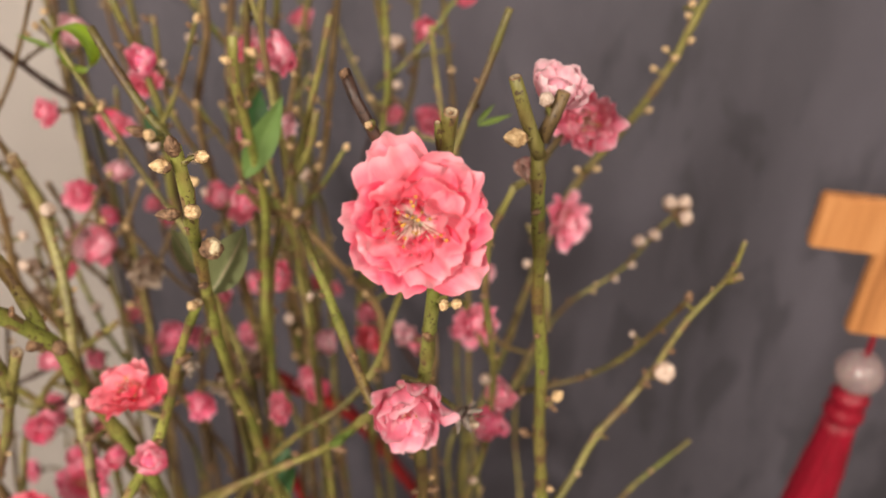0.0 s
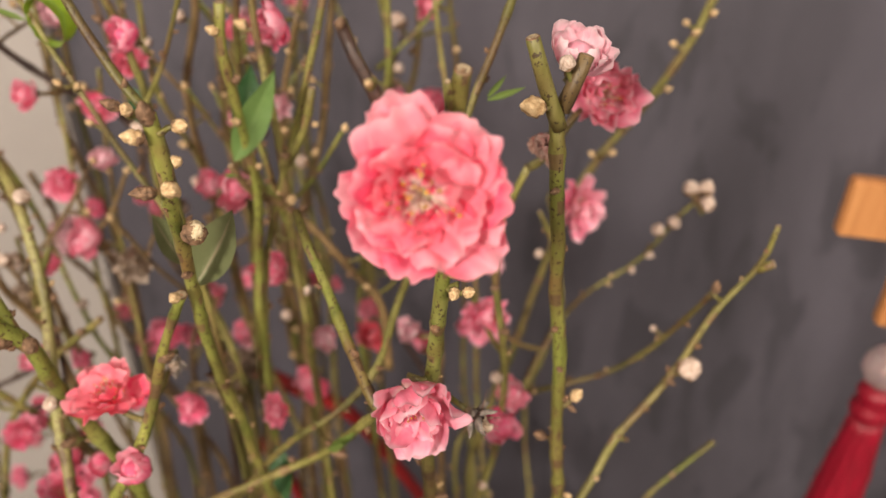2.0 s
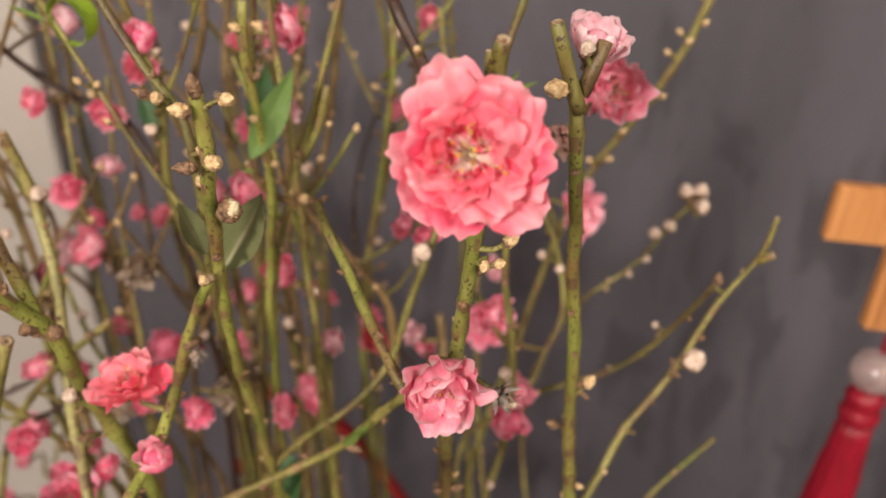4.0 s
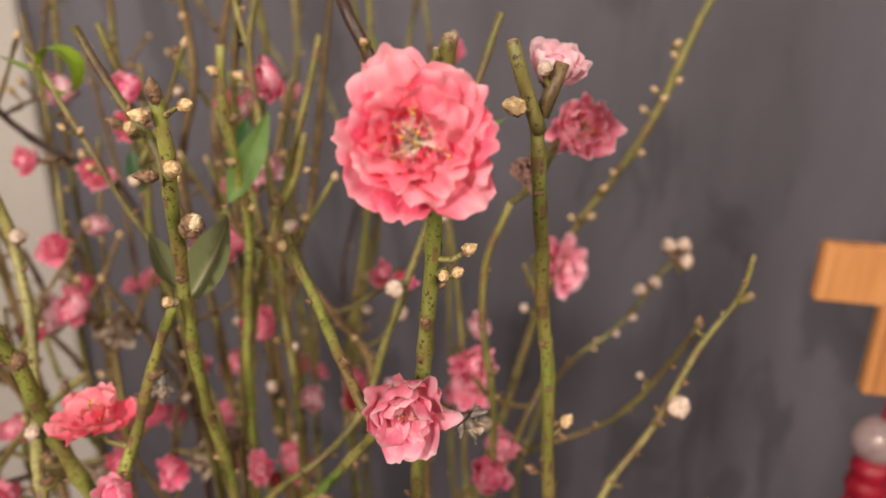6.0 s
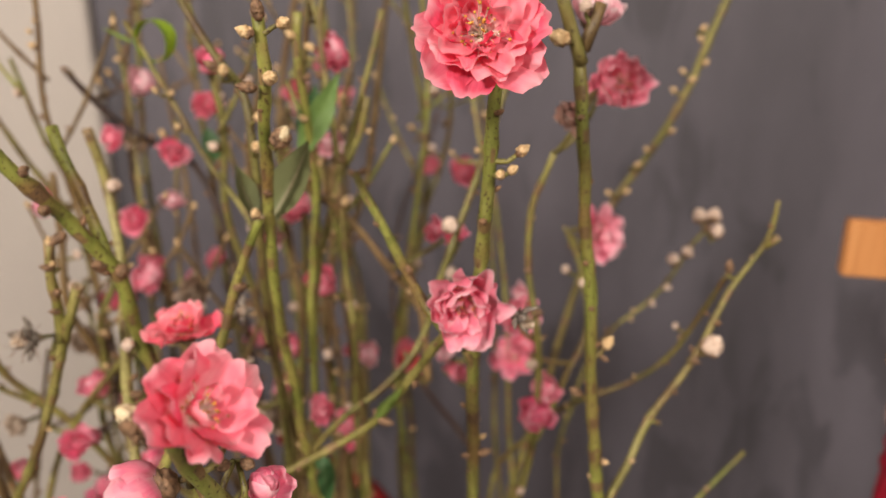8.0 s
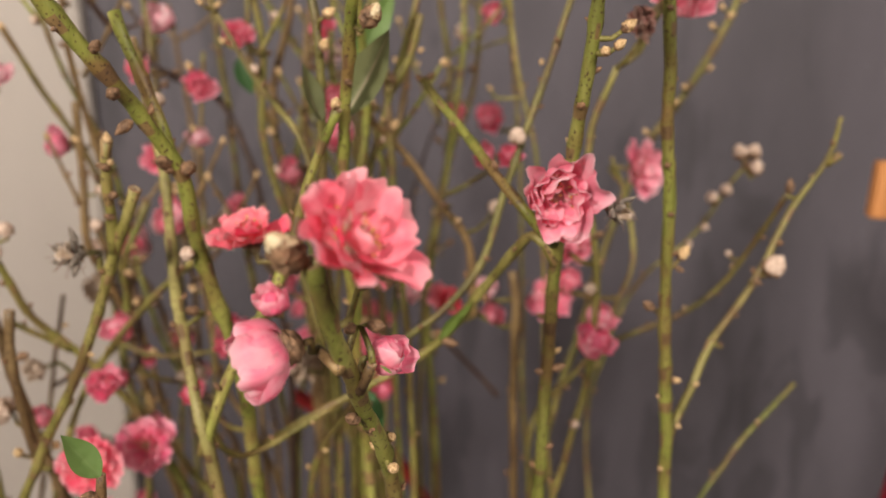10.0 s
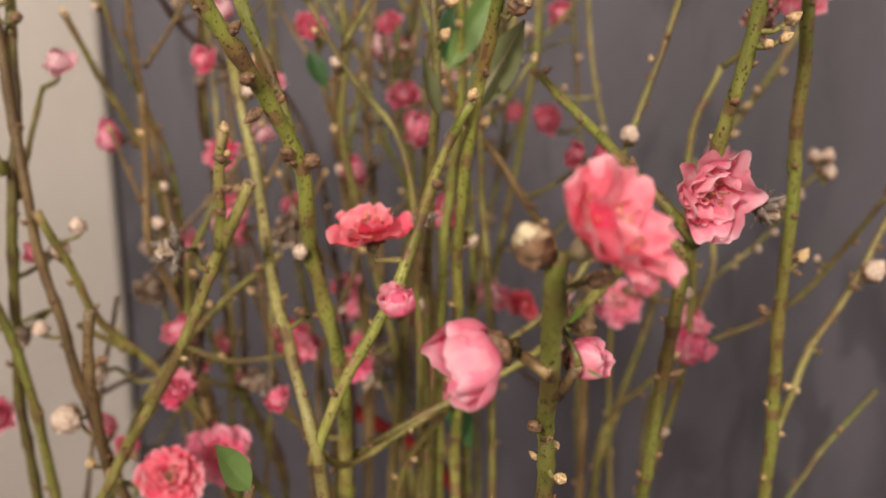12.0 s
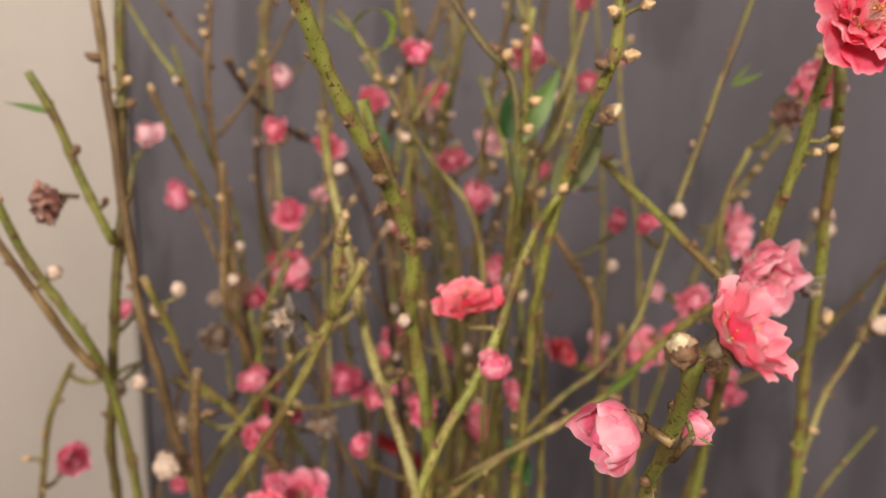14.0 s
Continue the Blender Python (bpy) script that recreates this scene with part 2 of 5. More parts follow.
def tube(bm, path, r0, r1, rng, sides=9, knots=True, cut=1, rough=0.085):
    """A twig from its tip (radius r0) to its foot (radius r1), kinked and swollen at its nodes, each with a scaly bud; the tip is cut."""
    n = len(path)
    phase = rng.uniform(0, 7)
    space = rng.uniform(0.012, 0.022)
    side = None
    rings, nodes = [], []
    run, turn = 0.0, rng.uniform(0, 6)
    last = -1
    for i, q in enumerate(path):
        d = (path[min(i + 1, n - 1)] - path[max(i - 1, 0)]).normalized()
        if side is None:
            side = d.orthogonal().normalized()
        side = (side - side.dot(d) * d).normalized()
        other = d.cross(side)
        if i:
            run += (q - path[i - 1]).length
        t = i / (n - 1)
        r = r0 + (r1 - r0) * t ** 0.8
        if knots:
            step = (run + phase) / space
            k = step % 1.0
            r *= 1 + 0.24 * math.exp(-((k - 0.5) / 0.09) ** 2) + 0.09 * noise.noise(Vector((run * 90, phase, 0)))
            q = q + 0.42 * r0 * (noise.noise(Vector((run * 42, phase, 3))) * side + noise.noise(Vector((run * 42, phase, 8))) * other)
            if int(step) != last and k >= 0.4:
                last = int(step)
                if 0.02 < t < 0.9 and run < 0.30 and rng.random() < 0.72:
                    turn += 2.4
                    out = math.cos(turn) * side + math.sin(turn) * other
                    for spread in ((0.0,) if rng.random() < 0.5 else (-0.5, 0.5)):
                        way = (out + spread * d.cross(out) - 0.75 * d).normalized()
                        size = rng.uniform(0.0016, 0.0038)
                        m = aim(q + 0.8 * r * out, way, 1.0, turn)
                        old = len(bm.verts)
                        ovoid(bm, size, size * rng.uniform(0.26, 0.40), 3 if rng.random() < 0.85 else 4, rings=5, sides=6, point=1.6, wobble=0.14, seed=last + int(1000 * phase))
                        bm.verts.ensure_lookup_table()
                        for v in bm.verts[old:]:
                            v.co = m @ v.co
        ring = []
        for s in range(sides):
            a = 2 * math.pi * s / sides
            w = r * (1 + rng.uniform(-rough, rough))
            ring.append(bm.verts.new(q + w * (math.cos(a) * side + math.sin(a) * other)))
        rings.append(ring)
        nodes.append(knots and abs(k - 0.5) < 0.12)
    for i, (a, b) in enumerate(zip(rings, rings[1:])):
        for s in range(sides):
            f = bm.faces.new((a[s], a[(s + 1) % sides], b[(s + 1) % sides], b[s]))
            if nodes[i] and rng.random() < 0.5:
                f.material_index = 2
    if knots:
        end = sum((v.co for v in rings[0]), Vector()) / sides
        grow_way = (path[0] - path[1]).normalized()
        lip = [bm.verts.new(end + 0.78 * (v.co - end) + 0.10 * r0 * grow_way) for v in rings[0]]
        pit = [bm.verts.new(end + 0.34 * (v.co - end) - 0.22 * r0 * grow_way) for v in rings[0]]
        for s in range(sides):
            bm.faces.new((rings[0][s], rings[0][(s + 1) % sides], lip[(s + 1) % sides], lip[s])).material_index = 3
            bm.faces.new((lip[s], lip[(s + 1) % sides], pit[(s + 1) % sides], pit[s])).material_index = cut
        bm.faces.new(pit).material_index = 3
    else:
        bm.faces.new(rings[0]).material_index = cut
    bm.faces.new(rings[-1][::-1])


def aim(place, direction, size=1.0, spin=0.0):
    """A pose whose z axis points along the direction."""
    q = Vector(direction).normalized().to_track_quat("Z", "Y").to_matrix().to_4x4()
    return Matrix.Translation(place) @ q @ Matrix.Rotation(spin, 4, "Z") @ Matrix.Scale(size, 4)


def petal_mesh(name, mat, seed, bend, across, width, ruffle, notch):
    """A petal of unit length along y: narrow claw, round spoon-shaped blade, wavy rim."""
    rng = random.Random(seed)
    bm = bmesh.new()
    uvl = bm.loops.layers.uv.new("UVMap")
    nu, nv = 11, 10
    off = Vector((rng.uniform(0, 50), rng.uniform(0, 50), rng.uniform(0, 50)))
    wave = rng.uniform(0, 6)
    grid = []
    for i in range(nu + 1):
        u = math.sin(0.5 * math.pi * (i / nu) ** 0.9)
        if u < 0.60:
            g = u / 0.60
            w = 0.14 + 0.86 * math.sin(0.5 * math.pi * g ** 0.9)
        else:
            w = max(0.03, 1 - ((u - 0.60) / 0.402) ** 3.0) ** 0.5
        row = []
        for j in range(nv + 1):
            v = 2 * j / nv - 1
            edge = u ** 4 * (0.05 * noise.noise(off + Vector((v * 3.5 * w, 9, 0))) + 0.022 * math.sin(9 * v * w + wave) - notch * math.exp(-(v * w / 0.2) ** 2))
            s = u + edge
            x = v * w * width * 0.5 * (1 + 0.07 * noise.noise(off + Vector((2, s * 4, v))))
            a = bend * (0.55 * s + 0.45 * s * s)
            y = s if abs(bend) < 1e-3 else math.sin(a) / bend
            z = 0.0 if abs(bend) < 1e-3 else (1 - math.cos(a)) / bend
            k = noise.noise(off + Vector((x * 3.0, s * 2.6, 0)))
            k2 = noise.noise(off + Vector((x * 7.5, s * 7.5, 4)))
            rim = max(abs(v), u ** 3)
            lift = (1 - math.cos(across * x)) / across + ruffle * (0.17 * k * u + 0.045 * k2 * u * rim + 0.05 * math.sin(5 * v * w + wave) * u ** 3) 
            x = math.sin(across * x) / across + 0.02 * k2 * u
            row.append((bm.verts.new((x, y - lift * math.sin(a), z + lift * math.cos(a))), (j / nv, u)))
        grid.append(row)
    for a, b in zip(grid, grid[1:]):
        for j in range(nv):
            quad = (a[j], a[j + 1], b[j + 1], b[j])
            f = bm.faces.new([q[0] for q in quad])
            for loop, q in zip(f.loops, quad):
                loop[uvl].uv = q[1]
    return finish(bm, name, [mat])


def petal_set(tone, bend, across):
    crumple = 2.0 if tone in ("dry", "faded") else 1.0
    if across > 2:
        crumple *= 0.6
    return [petal_mesh("petal", PETAL[tone], 31 * i + 7, bend * k, across, w, r * crumple, n) for i, (k, w, r, n) in enumerate(
        ((1.0, 0.92, 1.0, 0.04), (0.6, 0.84, 1.5, 0.0), (1.35, 0.80, 1.2, 0.06), (0.8, 0.90, 1.6, 0.02), (1.2, 0.84, 1.9, 0.0), (0.9, 0.76, 1.3, 0.03)))]


PETALS = {(tone, shape): petal_set(tone, *curve) for tone in PETAL for shape, curve in
          (("flat", (0.45, 0.9)), ("cup", (1.3, 1.35)), ("wrap", (2.35, 2.2)), ("ball", (2.8, 2.3)))}


def bud_mesh(kind, seed):
    """A bud of unit length: a pointed ovoid whose skin steps into overlapping scales, brown at its foot."""
    rng = random.Random(seed)
    radius, rows, cover, deep, mats = {
        "brown": (0.26, 4.2, 2.0, 0.26, [BUD_SCALES, BUD_SCALES]),
        "tan": (0.32, 3.4, 0.30, 0.24, [BUD_TAN, BUD_SCALES]),
        "wool": (0.43, 2.6, 0.40, 0.20, [BUD_WOOL, BUD_SCALES]),
        "blush": (0.38, 2.2, 0.36, 0.12, [BLUSH, CALYX]),
        "cream": (0.34, 3.2, 0.74, 0.26, [CREAM, BUD_SCALES]),
    }[kind]
    bm = bmesh.new()
    nr, ns = 20, 22
    rings = []
    off = Vector((seed, 0, 0))
    for i in range(nr + 1):
        t = i / nr
        ring = []
        for j in range(ns):
            a = 2 * math.pi * j / ns
            p = (t * rows + 0.5 * abs(math.sin(1.5 * a + 1.57 * int(t * rows) + seed))) % 1.0
            r = radius * max(0.03, math.sin(math.pi * (0.10 + 0.885 * t ** 0.85))) ** 0.8
            d = Vector((math.cos(a), math.sin(a), 0))
            r *= 1 + deep * (0.5 - p) + deep * (0.8 * noise.noise(off + 2.6 * d + Vector((0, 0, 4 * t))) + 0.5 * noise.noise(off + 6 * d + Vector((0, 0, 11 * t))))
            ring.append(bm.verts.new((r * d.x, r * d.y, t + 0.07 * noise.noise(off + 4 * d + Vector((0, 0, 9 * t))))))
        rings.append(ring)
    for i, (a, b) in enumerate(zip(rings, rings[1:])):
        for k in range(ns):
            f = bm.faces.new((a[k], a[(k + 1) % ns], b[(k + 1) % ns], b[k]))
            f.material_index = 1 if (i + 0.5) / nr + rng.uniform(-0.06, 0.06) + 0.14 * math.sin(2 * math.pi * k / ns * 2 + seed) < cover else 0
    bm.faces.new(rings[0][::-1]).material_index = 1
    bm.faces.new(rings[-1])
    return finish(bm, "bud", mats)


BUDS = {k: [bud_mesh(k, 11 * i + 3) for i in range(3)] for k in ("brown", "tan", "wool", "blush", "cream")}


def calyx_mesh(seed):
    rng = random.Random(seed)
    bm = bmesh.new()
    ovoid(bm, 0.24, 0.085, 0, base=-0.24, point=-0.6, seed=seed)
    for k in range(5):
        a = k * 1.2566 + rng.uniform(-0.1, 0.1)
        m = Matrix.Rotation(a, 4, "Z")
        rows = []
        for i in range(5):
            t = i / 4
            w = 0.075 * (1 - t ** 2) + 0.004
            rows.append([bm.verts.new(m @ Vector((x * w, 0.06 + 0.17 * t, -0.05 - 0.02 * t + 0.05 * t * t))) for x in (-1, 0, 1)])
        for p, q in zip(rows, rows[1:]):
            for s in range(2):
                bm.faces.new((p[s], p[s + 1], q[s + 1], q[s]))
    ovoid(bm, 0.022, 0.075, 1, base=-0.008, rings=4, seed=seed)
    return finish(bm, "blossom", [CALYX, HEART])


CALYXES = [calyx_mesh(s) for s in (1, 2, 3)]


def stamen_mesh(seed, count, spread, length):
    rng = random.Random(seed)
    bm = bmesh.new()
    for k in range(count):
        a = rng.uniform(0, 2 * math.pi)
        tilt = rng.uniform(0.05, spread)
        h = length * rng.uniform(0.55, 1.0)
        d = Vector((math.sin(tilt) * math.cos(a), math.sin(tilt) * math.sin(a), math.cos(tilt)))
        foot = rng.uniform(0.01, 0.06) * Vector((math.cos(a), math.sin(a), 0)) + Vector((0, 0, 0.01))
        tip = foot + d * h + Vector((0, 0, -0.05 * tilt))
        mid = foot.lerp(tip, 0.5) + Vector((0, 0, 0.03))
        side = d.orthogonal().normalized()
        other = d.cross(side)
        rows = [[bm.verts.new(q + 0.005 * (math.cos(b) * side + math.sin(b) * other)) for b in (0, 2.1, 4.2)] for q in (foot, mid, tip)]
        for p, q in zip(rows, rows[1:]):
            for s in range(3):
                bm.faces.new((p[s], p[(s + 1) % 3], q[(s + 1) % 3], q[s]))
        r = rng.uniform(0.008, 0.014)
        ball = bmesh.ops.create_icosphere(bm, subdivisions=1, radius=r, matrix=Matrix.Translation(tip) @ Matrix.Diagonal((1, 1, 1.4, 1)))
        for f in {f for v in ball["verts"] for f in v.link_faces}:
            f.material_index = 1
    return finish(bm, "stamen_tuft", [FILAMENT, ANTHER])


def core_mesh(tone):
    """The tightly folded inner petals of a closed blossom."""
    bm = bmesh.new()
    ovoid(bm, 0.62, 0.30, 0, rings=10, sides=14, point=0.3, wobble=0.07, seed=4)
    uvl = bm.loops.layers.uv.new("UVMap")
    for f in bm.faces:
        for k, loop in enumerate(f.loops):
            loop[uvl].uv = (0.5 + 0.5 * math.sin(9 * math.atan2(loop.vert.co.y, loop.vert.co.x)), 0.55)
    return finish(bm, "petal_core", [PETAL[tone]])


CORES = {tone: core_mesh(tone) for tone in PETAL}
STAMENS = [stamen_mesh(5, 46, 1.25, 0.27), stamen_mesh(6, 26, 0.8, 0.28), stamen_mesh(8, 20, 1.3, 0.24), stamen_mesh(9, 34, 1.7, 0.50)]
STAMENS[3].materials[0], STAMENS[3].materials[1] = DRY, CUT


def husk_mesh(seed):
    """The dried calyx of a spent blossom: pointed woolly sepals spread in a star."""
    rng = random.Random(seed)
    bm = bmesh.new()
    for k in range(6):
        m = Matrix.Rotation(k * 1.05 + rng.uniform(-0.25, 0.25), 4, "Z") @ Matrix.Rotation(rng.uniform(-0.2, 0.8), 4, "X")
        length = rng.uniform(0.34, 0.52)
        rows = []
        for i in range(7):
            t = i / 6
            w = 0.11 * math.sin(math.pi * (0.12 + 0.86 * t)) ** 0.8
            z = 0.10 * t * t + 0.03 * noise.noise(Vector((seed, k, 3 * t)))
            rows.append([bm.verts.new(m @ Vector((w * math.cos(a), 0.03 + length * t, z + 0.55 * w * math.sin(a)))) for a in (0, 0.8, 1.57, 2.35, 3.14, 4.7)])
        for p, q in zip(rows, rows[1:]):
            for h in range(6):
                bm.faces.new((p[h], p[(h + 1) % 6], q[(h + 1) % 6], q[h]))
        bm.faces.new(rows[-1])
    ovoid(bm, 0.26, 0.13, 0, base=-0.16, seed=seed)
    return finish(bm, "sepal_star", [HUSK])


HUSK = plain("dried_sepal", (0.075, 0.056, 0.048), (0.32, 0.275, 0.235), 9, 0.85, 0.7, 0.0005)
HUSKS = [husk_mesh(2), husk_mesh(5)]


def leaf_mesh(name, mat, width, fold, bend, twist, seed):
    """A lance-shaped leaf of unit length along y, folded along its rib and bent."""
    rng = random.Random(seed)
    bm = bmesh.new()
    uvl = bm.loops.layers.uv.new("UVMap")
    nu, nv = 14, 6
    off = Vector((seed * 3.1, 0, 0))
    grid = []
    angle, y, z = 0.0, 0.0, 0.0
    for i in range(nu + 1):
        u = i / nu
        if i:
            angle += bend / nu
            y += math.cos(angle) / nu
            z += math.sin(angle) / nu
        w = width * 0.5 * max(0.02, math.sin(math.pi * (0.03 + 0.965 * u ** 0.8))) ** 1.1
        tw = Matrix.Rotation(twist * u, 3, "Y")
        row = []
        for j in range(nv + 1):
            v = 2 * j / nv - 1
            q = tw @ Vector((v * w * math.cos(fold), 0, abs(v) * w * math.sin(fold)))
            q.z += 0.02 * noise.noise(off + Vector((v * 2, u * 9, 0)))
            row.append((bm.verts.new((q.x, y, z + q.z)), (j / nv, u)))
        grid.append(row)
    for a, b in zip(grid, grid[1:]):
        for j in range(nv):
            quad = (a[j], a[j + 1], b[j + 1], b[j])
            f = bm.faces.new([q[0] for q in quad])
            for loop, q in zip(f.loops, quad):
                loop[uvl].uv = q[1]
    me = finish(bm, name, [mat])
    return me


LEAVES = {
    "blade": leaf_mesh("leaf", LEAF["green"], 0.31, 0.45, 0.35, 0.5, 1),
    "pod": leaf_mesh("leaf", LEAF["dull"], 0.46, 0.55, 0.75, 0.2, 2),
    "small": leaf_mesh("leaf", LEAF["green"], 0.26, 0.5, 0.6, 0.8, 3),
    "curl": leaf_mesh("leaf", LEAF["bright"], 0.20, 0.4, 6.3, 0.5, 4),
    "broad": leaf_mesh("leaf", LEAF["green"], 0.50, 0.2, 0.4, 0.3, 7),
    "sprout": leaf_mesh("leaf", LEAF["fresh"], 0.20, 0.7, 0.4, 0.2, 5),
    "dark": leaf_mesh("leaf", LEAF["dark"], 0.42, 0.3, 0.5, 0.3, 6),
}


# ---- the room ----
def box(name, lo, hi, mat, parent=None):
    bm = bmesh.new()
    bmesh.ops.create_cube(bm, size=1)
    lo, hi = Vector(lo), Vector(hi)
    for v in bm.verts:
        v.co = Vector([(a + b) / 2 + c * (b - a) for a, b, c in zip(lo, hi, v.co)])
    bmesh.ops.bevel(bm, geom=bm.edges[:], offset=0.002, segments=2, affect="EDGES")
    me = finish(bm, name, [mat], False)
    return part(name, me, parent) if parent else new(name, me)


def wall_material(name, low, high, streak, strength, smear_shade=0.0):
    """Painted plaster; the last argument slants dark patches across it, part trowel marks, part painted twig shadows.
    """
    m, nt, b = material(name)
    cloud = noise_tex(nt, 3.2, 5, 0.6, stretch=(1.6, 1, 0.55))
    fine = noise_tex(nt, 240, 4, 0.7)
    streaks = noise_tex(nt, 24, 3, 0.6, stretch=(1, 1, 0.06))
    c = ramp(nt, cloud.outputs["Fac"], [(0.30, low), (0.70, high)])
    s = ramp(nt, streaks.outputs["Fac"], [(0.3, (1 - streak,) * 3), (0.7, (1, 1, 1))])
    colour = mix(nt, 1.0, c.outputs["Color"], s.outputs["Color"], "MULTIPLY")
    if smear_shade:
        patch = noise_tex(nt, 21, 4, 0.6, stretch=(1.0, 1, 0.30))
        patch.inputs["Distortion"].default_value = 0.5
        patch.inputs["Vector"].links[0].from_node.inputs["Rotation"].default_value = (0, radians(33), 0)
        p = ramp(nt, patch.outputs["Fac"], [(0.41, (1 - smear_shade,) * 3), (0.48, (1, 1, 1)), (0.62, (1, 1, 1)), (0.70, (1 + 0.25 * smear_shade,) * 3)])
        colour = mix(nt, 1.0, colour, p.outputs["Color"], "MULTIPLY")
    nt.links.new(colour, b.inputs["Base Color"])
    b.inputs["Roughness"].default_value = 0.62
    bump(nt, b, fine.outputs["Fac"], strength, 0.001)
    return m


# its clouding and slanting patches also stand in for soft twig shadows
GREY = wall_material("grey_render", (0.056, 0.051, 0.064), (0.115, 0.104, 0.130), 0.06, 0.25, 0.31)
BEIGE = wall_material("beige_paint", (0.40, 0.362, 0.342), (0.465, 0.422, 0.398), 0.03, 0.15)
CEIL = wall_material("cream_ceiling_paint", (0.50, 0.48, 0.45), (0.56, 0.54, 0.51), 0.02, 0.1)
# mid tone chosen to weaken the bounce from the unseen walls
TAUPE = wall_material("taupe_paint", (0.23, 0.205, 0.18), (0.28, 0.25, 0.22), 0.04, 0.15)
FLOOR = plain("floor_tile", (0.13, 0.115, 0.10), (0.19, 0.17, 0.15), 6, 0.35, 0.1, 0.001)

WALL_Y, EDGE_X = 0.70, -0.329
tagged(box("wall_north", (EDGE_X, WALL_Y, 0), (2.0, WALL_Y + 0.12, 2.6), GREY), "dark grey rendered wall with faint vertical streaks", "wall", kind="structure")
tagged(box("wall_pier", (-2.0, WALL_Y - 0.012, 0), (EDGE_X, WALL_Y + 0.12, 2.6), BEIGE), "smooth warm beige painted wall beside the grey one", "wall", kind="structure")
# unseen shell added around the bunch to bounce and contain the light
tagged(box("wall_west", (-2.12, -2.6, 0), (-2.0, WALL_Y + 0.12, 2.6), TAUPE), "unseen taupe side wall added to shape the bounced light", "wall", kind="structure")
tagged(box("wall_east", (2.0, -2.6, 0), (2.12, WALL_Y + 0.12, 2.6), TAUPE), "unseen taupe side wall added to shape the bounced light", "wall", kind="structure")
tagged(box("wall_south", (-2.0, -2.72, 0), (2.0, -2.6, 2.6), TAUPE), "unseen taupe wall added to shape the bounced light", "wall", kind="structure")
tagged(box("ceiling", (-2.12, -2.72, 2.6), (2.12, WALL_Y + 0.12, 2.7), CEIL), "unseen cream ceiling added to bounce light", "ceiling", kind="structure")
tagged(box("floor", (-2.12, -2.72, -0.1), (2.12, WALL_Y + 0.12, 0), FLOOR), "unseen brownish grey floor added to close the room", "floor", kind="structure")


# ---- peach branches ----
BUD_SCALE = {"tan": 0.64, "brown": 0.74, "wool": 0.84, "blush": 0.9, "cream": 0.9}
MOUTH = Vector((-0.075, 0.345, 0.68))


WAITING, TWIGS = [], []


def grow():
    """Sets every bud and blossom on its branch, or on the nearest one where its own is far off."""
    for kind, owner, place, rest in WAITING:
        if owner.distance(place) > 0.03:
            owner = min(TWIGS, key=lambda w: w.distance(place))
        if kind == "bud":
            owner.add_bud(place, *rest)
        else:
            owner.add_blossom(place, *rest)


